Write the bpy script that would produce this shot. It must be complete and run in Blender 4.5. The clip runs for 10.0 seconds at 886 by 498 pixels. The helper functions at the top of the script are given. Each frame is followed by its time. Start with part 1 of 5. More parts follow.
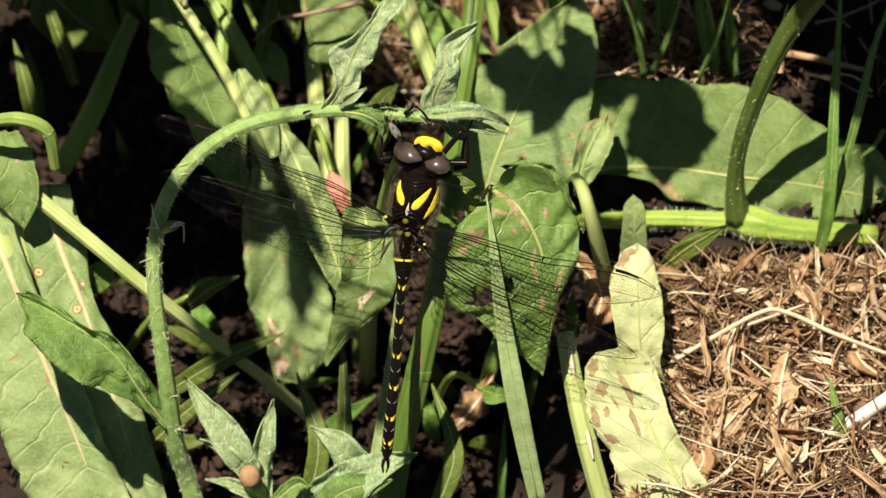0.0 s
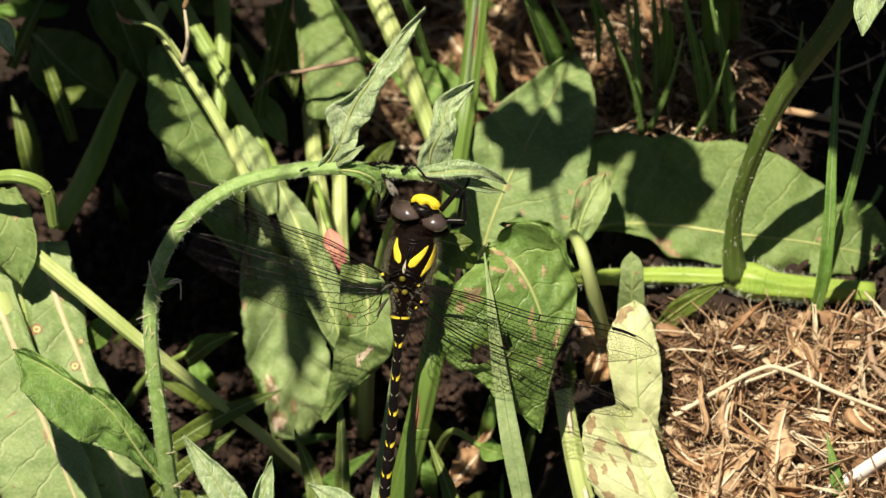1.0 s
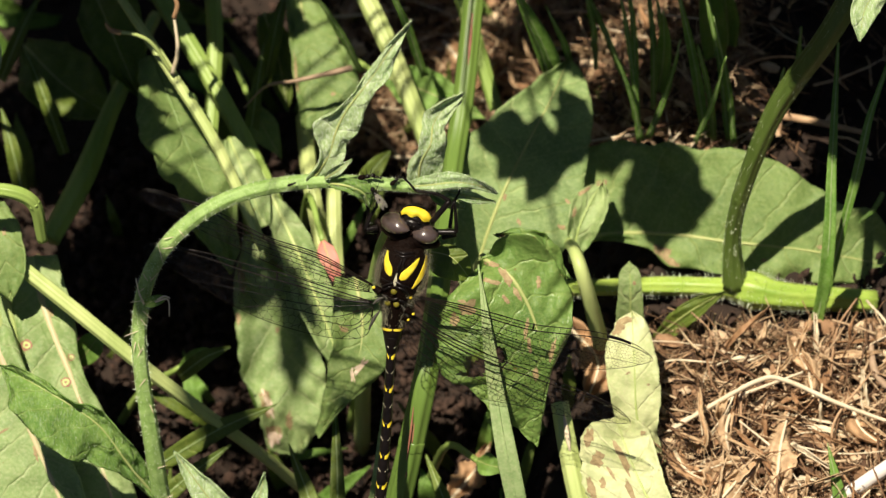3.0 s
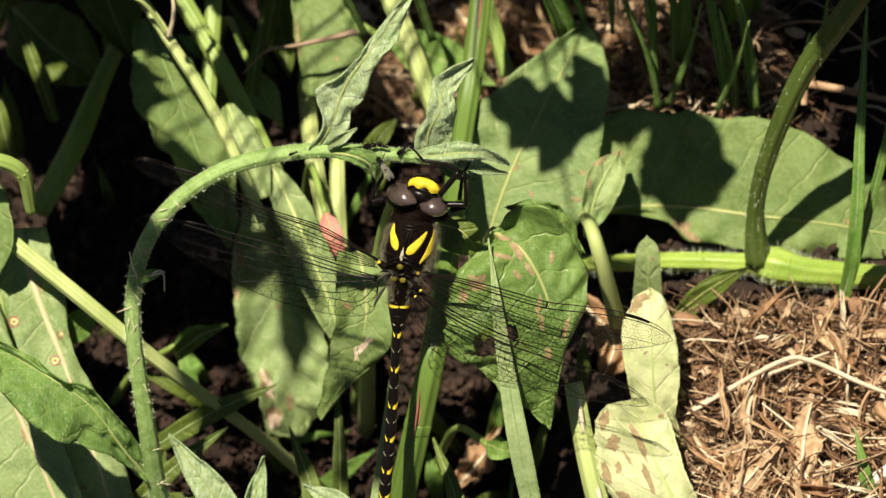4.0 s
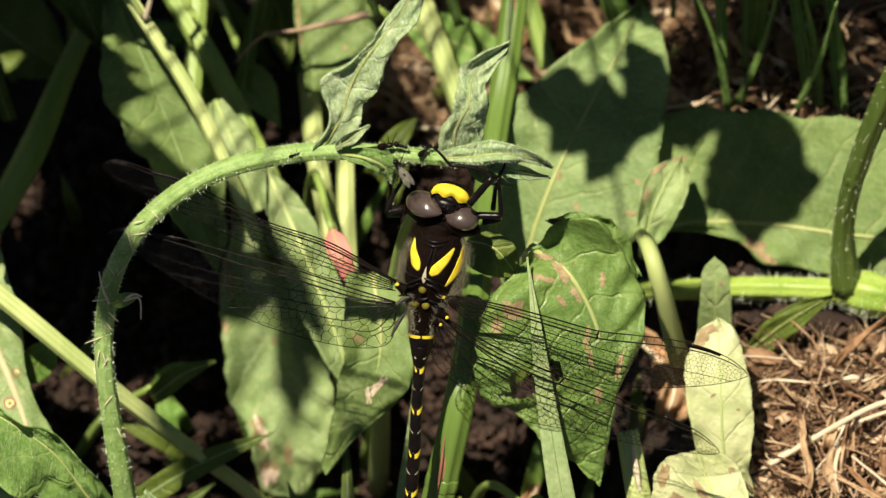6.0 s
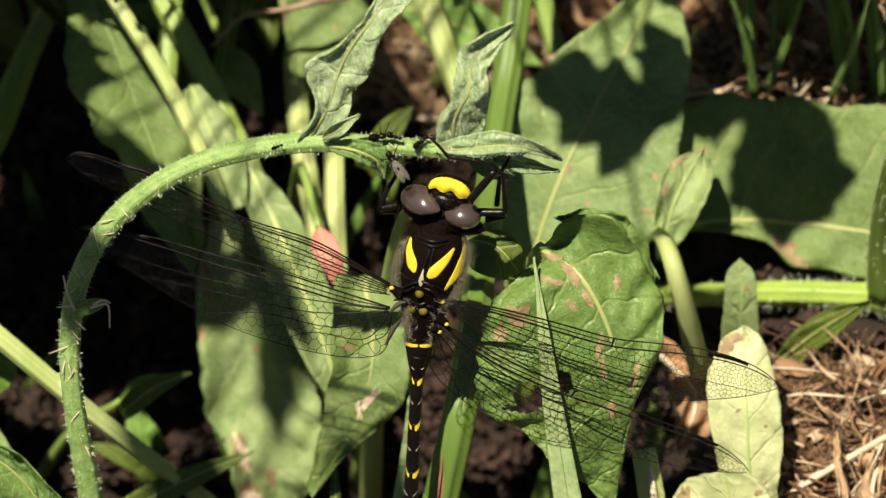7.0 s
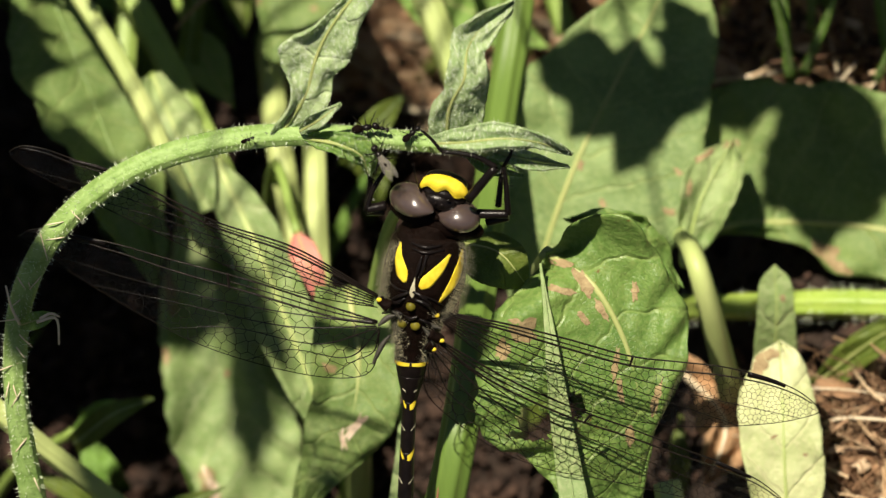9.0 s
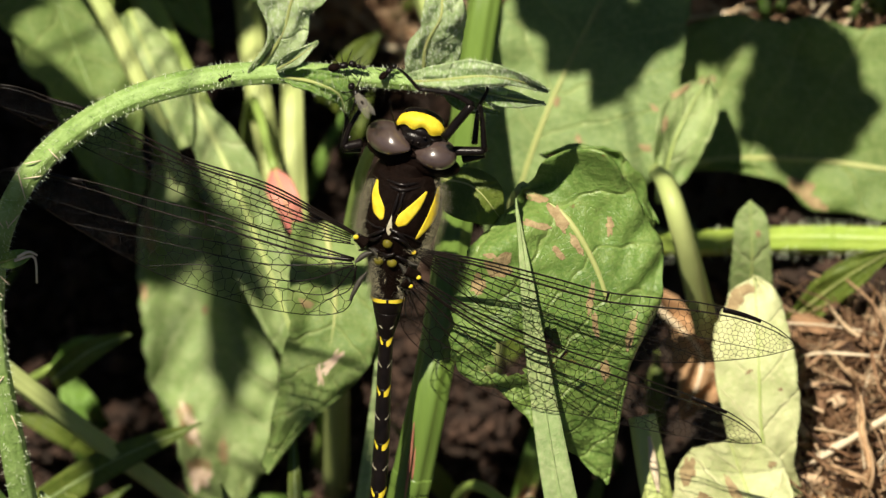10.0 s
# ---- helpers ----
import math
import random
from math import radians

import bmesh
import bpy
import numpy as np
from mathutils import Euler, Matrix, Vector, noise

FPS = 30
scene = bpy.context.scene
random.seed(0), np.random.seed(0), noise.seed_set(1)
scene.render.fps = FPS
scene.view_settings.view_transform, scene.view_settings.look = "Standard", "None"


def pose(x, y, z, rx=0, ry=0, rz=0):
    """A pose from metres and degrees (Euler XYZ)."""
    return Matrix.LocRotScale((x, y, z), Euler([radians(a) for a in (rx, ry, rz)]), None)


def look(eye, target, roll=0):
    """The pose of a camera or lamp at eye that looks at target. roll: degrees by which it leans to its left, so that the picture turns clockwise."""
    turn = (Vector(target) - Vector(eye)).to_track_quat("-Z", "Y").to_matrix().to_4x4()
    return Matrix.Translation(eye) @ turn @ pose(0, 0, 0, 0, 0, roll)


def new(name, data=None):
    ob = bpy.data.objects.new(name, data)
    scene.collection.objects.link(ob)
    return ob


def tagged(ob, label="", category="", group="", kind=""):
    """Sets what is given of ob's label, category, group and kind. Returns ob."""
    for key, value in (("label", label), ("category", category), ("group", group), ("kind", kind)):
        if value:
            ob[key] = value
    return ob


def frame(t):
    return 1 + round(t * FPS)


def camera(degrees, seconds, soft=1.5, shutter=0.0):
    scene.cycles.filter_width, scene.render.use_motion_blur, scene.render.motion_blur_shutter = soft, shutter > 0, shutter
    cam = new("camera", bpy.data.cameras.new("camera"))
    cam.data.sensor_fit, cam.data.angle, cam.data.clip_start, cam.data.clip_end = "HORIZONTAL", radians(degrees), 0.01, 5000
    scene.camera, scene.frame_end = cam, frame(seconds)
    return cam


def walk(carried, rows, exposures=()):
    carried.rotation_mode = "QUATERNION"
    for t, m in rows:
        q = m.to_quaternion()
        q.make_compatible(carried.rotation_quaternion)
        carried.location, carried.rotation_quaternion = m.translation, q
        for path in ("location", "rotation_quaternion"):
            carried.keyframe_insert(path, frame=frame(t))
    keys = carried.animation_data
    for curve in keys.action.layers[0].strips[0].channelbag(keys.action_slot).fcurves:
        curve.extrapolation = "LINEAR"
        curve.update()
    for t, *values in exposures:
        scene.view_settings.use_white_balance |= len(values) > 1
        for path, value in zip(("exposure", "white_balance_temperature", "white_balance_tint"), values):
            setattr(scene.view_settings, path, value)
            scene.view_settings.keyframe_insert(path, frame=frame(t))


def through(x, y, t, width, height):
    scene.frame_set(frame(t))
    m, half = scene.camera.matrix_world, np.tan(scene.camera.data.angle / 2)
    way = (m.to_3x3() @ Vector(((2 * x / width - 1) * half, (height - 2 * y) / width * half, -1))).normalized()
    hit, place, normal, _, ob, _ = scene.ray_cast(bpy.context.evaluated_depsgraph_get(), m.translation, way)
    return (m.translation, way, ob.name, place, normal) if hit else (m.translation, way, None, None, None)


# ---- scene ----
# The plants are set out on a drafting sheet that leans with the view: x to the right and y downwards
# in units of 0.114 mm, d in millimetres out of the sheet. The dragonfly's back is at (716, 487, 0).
cam = camera(2.4, 10.0, soft=1.4)
UNIT = 0.000114
FAR = UNIT * 784 / math.tan(radians(1.2))
TIP = radians(58)
EX, UP, OUT = Vector((1, 0, 0)), Vector((0, math.sin(TIP), math.cos(TIP))), Vector((0, -math.cos(TIP), math.sin(TIP)))
AIM = Vector((0, 0, 0.065)) + EX * (68 * UNIT) + UP * (46 * UNIT)


def at(x, y, d=0.0):
    q = UNIT * (1 - d * 0.001 / FAR)
    return AIM + EX * ((x - 784) * q) + UP * ((441 - y) * q) + OUT * (d * 0.001)


# focus on the dragonfly
cam.data.dof.use_dof = True
cam.data.dof.aperture_fstop = 29

# seconds, distance, eye across and up in mm, aim across and up in mm, roll
PATH = [
    (0, 4.2640, 2.1, -16.0, -0.413, -11.693, -0.07),
    (0.5, 4.2658, -6.8, -20.1, -1.705, -3.727, 0.13),
    (1, 4.2668, 0.0, 0.0, 0.000, 0.000, 0.00),
    (1.5, 4.2562, 11.5, -3.6, 0.542, -0.552, -0.47),
    (2, 4.2504, 23.3, -3.1, 1.827, -1.978, -0.89),
    (2.5, 4.2418, 35.0, 3.2, 2.141, -1.473, -1.21),
    (4, 4.0037, 36.6, 1.5, -0.181, -2.821, -1.14),
    (4.5, 3.8362, 29.1, -4.7, -1.807, -1.679, -1.00),
    (5, 3.6606, 27.2, -10.3, -2.897, -1.077, -1.11),
    (5.5, 3.5102, 19.3, -14.9, -3.308, -0.353, -0.83),
    (7, 3.0455, 14.4, -31.2, -4.700, 0.315, -0.63),
    (7.5, 2.9132, 21.8, -32.4, -4.943, -0.318, -1.18),
    (8, 2.7796, 21.1, -40.9, -3.878, -0.802, -1.05),
    (8.5, 2.6966, 30.2, -37.8, -4.598, -0.787, -1.32),
    (9, 2.6779, 19.2, -37.1, -3.910, 0.997, -1.17),
    (9.5, 2.6827, 24.5, -39.0, -1.351, -0.318, -1.34),
    (10, 2.6863, 27.2, -43.6, -0.829, -7.290, -1.39),
]
walk(cam, [(t, look(AIM + OUT * dist + (EX * ea + UP * eb) * 0.001, AIM + (EX * a + UP * b) * 0.001, roll)) for t, dist, ea, eb, a, b, roll in PATH])

# ---- light ----
SUN_FROM = (EX * -0.2 + UP * 0.42 + OUT * 0.85).normalized()
sun = new("sun", bpy.data.lights.new("sun", "SUN"))
sun.data.energy, sun.data.angle, sun.data.color = 5.0, radians(0.7), (1.0, 0.90, 0.735)
sun.matrix_world = look(SUN_FROM * 5, (0, 0, 0))
world = bpy.data.worlds.new("sky")
scene.world = world
world.use_nodes = True
sky = world.node_tree.nodes.new("ShaderNodeTexSky")
sky.sky_type, sky.sun_disc = "NISHITA", False
sky.sun_elevation = math.asin(SUN_FROM.z)
sky.sun_rotation = math.atan2(SUN_FROM.x, SUN_FROM.y)
world.node_tree.links.new(sky.outputs[0], world.node_tree.nodes["Background"].inputs[0])
world.node_tree.nodes["Background"].inputs[1].default_value = 0.021
scene.view_settings.exposure = 0.65

from mathutils.bvhtree import BVHTree
from mathutils.geometry import delaunay_2d_cdt

# ---- helpers for meshes ----
ORIGIN = {}


def thing(name, place, label, category, group="", kind=""):
    ob = new(name)
    ob.empty_display_size = 0.005
    ob.location = place
    ORIGIN[ob] = Vector(place)
    return tagged(ob, label, category, group, kind)


def part(name, bm, material, parent, label="", smooth=True):
    """Link a bmesh with world coordinates as one mesh under a thing or a part."""
    me = bpy.data.meshes.new(name)
    root = ORIGIN[parent]
    bmesh.ops.translate(bm, verts=bm.verts, vec=-root)
    bm.to_mesh(me)
    bm.free()
    if smooth:
        for p in me.polygons:
            p.use_smooth = True
    me.materials.append(material)
    ob = new(name, me)
    ob.parent = parent
    ORIGIN[ob] = root
    return tagged(ob, label) if label else ob


def solo(name, bm, material, label, category, group="", kind=""):
    """Link a bmesh with world coordinates as a top-level thing of one mesh."""
    bm.verts.ensure_lookup_table()
    root = bm.verts[0].co.copy()
    me = bpy.data.meshes.new(name)
    bmesh.ops.translate(bm, verts=bm.verts, vec=-root)
    bm.to_mesh(me)
    bm.free()
    for p in me.polygons:
        p.use_smooth = True
    me.materials.append(material)
    ob = new(name, me)
    ob.location = root
    return tagged(ob, label, category, group, kind)


def spline(pts, n):
    """n points along a smooth curve through pts (vectors or tuples of numbers)."""
    p = np.array([tuple(q) if not isinstance(q, (int, float)) else (q,) for q in pts], float)
    if len(p) == 2:
        p = np.array([p[0], (p[0] + p[1]) / 2, p[1]])
    e = np.concatenate([[2 * p[0] - p[1]], p, [2 * p[-1] - p[-2]]])
    out = []
    for s in np.linspace(0, len(p) - 1 - 1e-9, n):
        i, f = int(s), s - int(s)
        a, b, c, d = e[i], e[i + 1], e[i + 2], e[i + 3]
        out.append(0.5 * (2 * b + (c - a) * f + (2 * a - 5 * b + 4 * c - d) * f * f + (3 * b - a - 3 * c + d) * f ** 3))
    return np.array(out)


def sheet(pts):
    return [at(*p) for p in pts]


def add_tube(bm, pts, radii, n=20, sides=10, ridge=0.0, ridges=5, flat=1.0, cap=True):
    """A tapered tube through world points. radii in metres; ridge: depth of lengthwise ribs."""
    c = [Vector(v) for v in spline(pts, n)]
    r = spline(radii, n)[:, 0] if len(radii) > 1 else [radii[0]] * n
    rings = []
    side = None
    for i in range(n):
        tan = (c[min(i + 1, n - 1)] - c[max(i - 1, 0)]).normalized()
        if side is None:
            side = tan.cross(OUT)
            side = side.normalized() if side.length > 1e-4 else tan.cross(EX).normalized()
        side = (side - tan * side.dot(tan)).normalized()
        other = side.cross(tan)
        ring = []
        for k in range(sides):
            a = 2 * math.pi * k / sides
            rr = max(r[i], 1e-6) * (1 + ridge * math.cos(ridges * a))
            ring.append(bm.verts.new(c[i] + side * (math.cos(a) * rr) + other * (math.sin(a) * rr * flat)))
        rings.append(ring)
    for a, b in zip(rings, rings[1:]):
        for k in range(sides):
            bm.faces.new((a[k], a[(k + 1) % sides], b[(k + 1) % sides], b[k]))
    if cap:
        bm.faces.new(rings[0][::-1])
        bm.faces.new(rings[-1])
    return c, r


def tube(pts, radii, **kw):
    bm = bmesh.new()
    add_tube(bm, pts, radii, **kw)
    return bm


def add_ball(bm, centre, ax, ay, az, u=16, v=10, squash=None):
    """An ellipsoid with the half axes ax, ay, az (vectors)."""
    centre, rings = Vector(centre), []
    top, bottom = bm.verts.new(centre + az), bm.verts.new(centre - az)
    for j in range(1, v):
        b = math.pi * j / v
        rings.append([bm.verts.new(centre + az * math.cos(b) + (ax * math.cos(2 * math.pi * i / u) + ay * math.sin(2 * math.pi * i / u)) * math.sin(b)) for i in range(u)])
    for i in range(u):
        k = (i + 1) % u
        bm.faces.new((top, rings[0][i], rings[0][k]))
        bm.faces.new((bottom, rings[-1][k], rings[-1][i]))
        for a, b in zip(rings, rings[1:]):
            bm.faces.new((a[i], b[i], b[k], a[k]))


def ball(*args, **kw):
    bm = bmesh.new()
    add_ball(bm, *args, **kw)
    return bm


def even(pts, n):
    """n points at even steps along a smooth curve through pts."""
    c = spline(pts, 160)
    far = np.concatenate([[0], np.cumsum(np.linalg.norm(np.diff(c, axis=0), axis=1))])
    return np.stack([np.interp(np.linspace(0, far[-1], n), far, c[:, k]) for k in range(c.shape[1])], axis=1)


def blade(mid, left, right, fold=0.2, wave=0.0, ragged=0.0, seed=0, ny=46, nx=7, face=None, curl=0.0, twist=0.0, thick=0.00022, crinkle=0.0, teeth=0, bite=0.0):
    """A leaf: a midrib through sheet points and, to each side of the way along it, half widths in sheet units or the margin
    as a curve of sheet points (x, y and how far it stands out from the midrib). fold lifts the halves, wave ripples them,
    ragged nibbles the edge, teeth and bite cut it into points, curl bends the edges back. Returns the bmesh and the midrib."""
    bm = bmesh.new()
    uv = bm.loops.layers.uv.new("UVMap")
    c = [Vector(v) for v in spline(sheet(mid), ny)]
    margins = isinstance(left[0], tuple)
    if margins:
        c = [Vector(v) for v in even(sheet(mid), ny)]
        edges = [[at(q[0], q[1], (c[i] - AIM).dot(OUT) * 1000 + (q[2] if len(q) > 2 else 0.0)) for i, q in enumerate(even(side_, ny))] for side_ in (left, right)]
    else:
        L, R = spline(left, ny)[:, 0].clip(0), spline(right, ny)[:, 0].clip(0)
    rng = random.Random(seed)
    off = Vector((rng.uniform(0, 50), rng.uniform(0, 50), rng.uniform(0, 50)))
    face = face or OUT
    length = sum((c[i + 1] - c[i]).length for i in range(ny - 1))
    rows, far = [], 0.0
    for i in range(ny):
        tan = (c[min(i + 1, ny - 1)] - c[max(i - 1, 0)]).normalized()
        side = tan.cross(face).normalized()
        nrm = side.cross(tan)
        if twist:
            q = Matrix.Rotation(twist * (i / ny - 0.5), 3, tan)
            side, nrm = q @ side, q @ nrm
        if i:
            far += (c[i] - c[i - 1]).length
        row = []
        for k in range(-nx, nx + 1):
            s = k / nx
            if margins:
                reach = edges[1 if s > 0 else 0][i] - c[i]
                w = reach.length
            else:
                w = (R[i] if s > 0 else L[i]) * UNIT
            if teeth:
                saw = (far / length * teeth + (0.35 if s > 0 else 0.0)) % 1.0
                w *= 1 - bite * abs(s) * min(saw / 0.75, (1 - saw) / 0.25) * (0.7 + 0.6 * noise.noise(off + Vector((far * 150, 5 * (s > 0), 0))))
            if ragged:
                w *= 1 + ragged * (noise.noise(off + Vector((far * 260, 3 * (s > 0), 0))) + 0.6 * noise.noise(off + Vector((far * 900, 9 * (s > 0), 0)))) * abs(s)
            w = max(w, 2e-5)
            ripple = wave * 0.001 * (noise.noise(off + Vector((far * 110, s * 1.3, 0.5))) + 0.5 * noise.noise(off + Vector((far * 300, s * 2.2, 4.5))))
            if crinkle:
                ripple += crinkle * 0.001 * (noise.noise(off + Vector((far * 520, s * w * 520, 7.5))) + 0.6 * noise.noise(off + Vector((far * 1100, s * w * 1100, 2.5)))) / (0.04 + abs(s)) * min(1.0, abs(s) * 4)
            lift = fold * abs(s) * w - curl * s * s * w + ripple * (0.04 + abs(s))
            go = reach.normalized() * abs(s) if margins and reach.length > 1e-6 else side * s
            row.append((bm.verts.new(c[i] + go * w + nrm * lift), far, s, w * s))
        rows.append(row)
    for a, b in zip(rows, rows[1:]):
        for k in range(2 * nx):
            bm.faces.new((a[k][0], a[k + 1][0], b[k + 1][0], b[k][0]))
    # a back sheet and a rim give the leaf its thickness
    bm.normal_update()
    under = [[(bm.verts.new(q[0].co - q[0].normal * thick), *q[1:]) for q in row] for row in rows]
    for a, b in zip(under, under[1:]):
        for k in range(2 * nx):
            bm.faces.new((b[k][0], b[k + 1][0], a[k + 1][0], a[k][0]))
    edge = [(i, 0) for i in range(ny)] + [(ny - 1, k) for k in range(1, 2 * nx + 1)] + [(i, 2 * nx) for i in range(ny - 2, -1, -1)] + [(0, k) for k in range(2 * nx - 1, 0, -1)]
    for (i, k), (i2, k2) in zip(edge, edge[1:] + edge[:1]):
        bm.faces.new((rows[i][k][0], rows[i2][k2][0], under[i2][k2][0], under[i][k][0]))
    place = {q[0]: (q[1] * 100, q[3] * 100) for row in rows + under for q in row}
    for f in bm.faces:
        for loop in f.loops:
            loop[uv].uv = place[loop.vert]
    return bm, c


def add_hairs(bm, c, r, count, length, rng, lean=0.3):
    """Short bristles that stand out of a stem with the centre line c and radii r."""
    n = len(c)
    for _ in range(count):
        s = rng.uniform(0, n - 1.001)
        i, f = int(s), s - int(s)
        p = c[i].lerp(c[i + 1], f)
        tan = (c[i + 1] - c[i]).normalized()
        a = rng.uniform(0, 2 * math.pi)
        u = tan.cross(OUT).normalized()
        v = u.cross(tan)
        way = u * math.cos(a) + v * math.sin(a)
        root = p + way * (r[i] * 0.95)
        size = length * rng.uniform(0.5, 1.3)
        tip = root + (way + tan * rng.uniform(-lean, lean)).normalized() * size
        across = tan * 0.00004
        around = way.cross(tan) * 0.00004
        vs = [bm.verts.new(root + across), bm.verts.new(root - across * 0.5 + around), bm.verts.new(root - across * 0.5 - around), bm.verts.new(tip)]
        for t in ((0, 1, 3), (1, 2, 3), (2, 0, 3)):
            bm.faces.new([vs[k] for k in t])


# ---- materials ----
def material(name):
    m = bpy.data.materials.new(name)
    m.use_nodes = True
    nt = m.node_tree
    return m, nt, nt.nodes["Principled BSDF"], nt.nodes["Material Output"]


def node(nt, kind, **inputs):
    n = nt.nodes.new(kind)
    for key, value in inputs.items():
        key = key.replace("_", " ")
        if isinstance(value, bpy.types.NodeSocket):
            nt.links.new(value, n.inputs[key])
        else:
            n.inputs[key].default_value = value
    return n


def mix(nt, fac, a, b, blend="MIX"):
    n = nt.nodes.new("ShaderNodeMix")
    n.data_type, n.blend_type = "RGBA", blend
    for sock, value in ((n.inputs[0], fac), (n.inputs[6], a), (n.inputs[7], b)):
        if isinstance(value, bpy.types.NodeSocket):
            nt.links.new(value, sock)
        else:
            sock.default_value = value if not isinstance(value, tuple) else (*value, 1)
    return n.outputs[2]


def ramp(nt, value, lo, hi):
    n = nt.nodes.new("ShaderNodeMapRange")
    n.inputs[1].default_value, n.inputs[2].default_value = lo, hi
    nt.links.new(value, n.inputs[0])
    return n.outputs[0]


def maths(nt, op, a, b=None):
    n = nt.nodes.new("ShaderNodeMath")
    n.operation = op
    for sock, value in zip(n.inputs, (a, b)):
        if value is None:
            continue
        if isinstance(value, bpy.types.NodeSocket):
            nt.links.new(value, sock)
        else:
            sock.default_value = value
    return n.outputs[0]


def where(nt, stretch=None):
    tc = nt.nodes.new("ShaderNodeTexCoord")
    if stretch is None:
        return tc.outputs["Object"]
    mp = nt.nodes.new("ShaderNodeMapping")
    mp.inputs["Scale"].default_value = stretch
    nt.links.new(tc.outputs["Object"], mp.inputs[0])
    return mp.outputs[0]


def noise_tex(nt, vec, scale, detail=4.0, rough=0.6):
    n = node(nt, "ShaderNodeTexNoise", Scale=scale, Detail=detail, Roughness=rough)
    nt.links.new(vec, n.inputs["Vector"])
    return n.outputs[0]


def bump(nt, bsdf, height, strength=0.4, distance=0.0003):
    b = node(nt, "ShaderNodeBump", Strength=strength, Distance=distance, Height=height)
    nt.links.new(b.outputs[0], bsdf.inputs["Normal"])


def leaf_material(name, dark, light, vein, gloss=0.45, through=0.25, spots=0.0, spot_colour=(0.22, 0.08, 0.03), veins=True, fuzz=0.0, rust=0.0):
    m, nt, bsdf, out = material(name)
    vec = where(nt)
    big = noise_tex(nt, vec, 75, 4, 0.62)
    fine = noise_tex(nt, vec, 1300, 5, 0.75)
    middle = noise_tex(nt, vec, 330, 4, 0.65)
    colour = mix(nt, ramp(nt, big, 0.35, 0.65), dark, light)
    colour = mix(nt, maths(nt, "MULTIPLY", ramp(nt, middle, 0.42, 0.72), 0.45), colour, mix(nt, 0.5, dark, (0.03, 0.07, 0.01)))
    colour = mix(nt, ramp(nt, fine, 0.45, 0.75), colour, mix(nt, 0.6, colour, vein))
    height = fine
    if veins:
        uvn = nt.nodes.new("ShaderNodeUVMap")
        sep = nt.nodes.new("ShaderNodeSeparateXYZ")
        nt.links.new(uvn.outputs[0], sep.inputs[0])
        side = maths(nt, "ABSOLUTE", sep.outputs[1])
        wob = maths(nt, "MULTIPLY", maths(nt, "SUBTRACT", noise_tex(nt, vec, 160, 2), 0.5), 0.5)
        line = maths(nt, "ADD", maths(nt, "SUBTRACT", sep.outputs[0], maths(nt, "MULTIPLY", side, 0.75)), wob)
        band = maths(nt, "ABSOLUTE", maths(nt, "SINE", maths(nt, "MULTIPLY", line, 5.0)))
        vs = ramp(nt, band, 0.22, 0.0)
        cells = nt.nodes.new("ShaderNodeTexVoronoi")
        cells.feature = "DISTANCE_TO_EDGE"
        cells.inputs["Scale"].default_value = 1500
        nt.links.new(vec, cells.inputs["Vector"])
        net = ramp(nt, cells.outputs["Distance"], 0.09, 0.0)
        colour = mix(nt, maths(nt, "MULTIPLY", vs, 0.30), colour, vein)
        colour = mix(nt, maths(nt, "MULTIPLY", net, 0.10), colour, vein)
        height = maths(nt, "SUBTRACT", maths(nt, "MULTIPLY", fine, 0.4), maths(nt, "ADD", maths(nt, "MULTIPLY", vs, 0.8), maths(nt, "MULTIPLY", net, 0.15)))
    if spots:
        blot = noise_tex(nt, where(nt, (1.0, 1.0, 1.3)), 230, 5, 0.7)
        mask = ramp(nt, blot, 0.80 - spots, 0.84 - spots)
        colour = mix(nt, maths(nt, "MULTIPLY", mask, 0.9), colour, spot_colour)
    if rust:
        patch = ramp(nt, noise_tex(nt, vec, 45, 6, 0.65), 0.74 - rust, 0.80 - rust)
        colour = mix(nt, maths(nt, "MULTIPLY", patch, 0.8), colour, (0.42, 0.27, 0.16))
    if fuzz:
        hair = noise_tex(nt, where(nt, (1, 0.25, 0.5)), 2600, 2, 0.8)
        colour = mix(nt, maths(nt, "MULTIPLY", ramp(nt, hair, 0.5, 0.75), fuzz), colour, (0.74, 0.79, 0.66))
        height = maths(nt, "ADD", height, hair)
    nt.links.new(colour, bsdf.inputs["Base Color"])
    bsdf.inputs["Roughness"].default_value = gloss
    bsdf.inputs["Specular IOR Level"].default_value = 0.35 if not fuzz else 0.15
    bump(nt, bsdf, maths(nt, "ADD", height, maths(nt, "MULTIPLY", middle, 1.6)), 0.6, 0.0004)
    glow = node(nt, "ShaderNodeBsdfTranslucent")
    nt.links.new(mix(nt, 0.6, colour, (0.25, 0.45, 0.03)), glow.inputs[0])
    both = nt.nodes.new("ShaderNodeMixShader")
    both.inputs[0].default_value = through
    nt.links.new(bsdf.outputs[0], both.inputs[1])
    nt.links.new(glow.outputs[0], both.inputs[2])
    nt.links.new(both.outputs[0], out.inputs["Surface"])
    return m


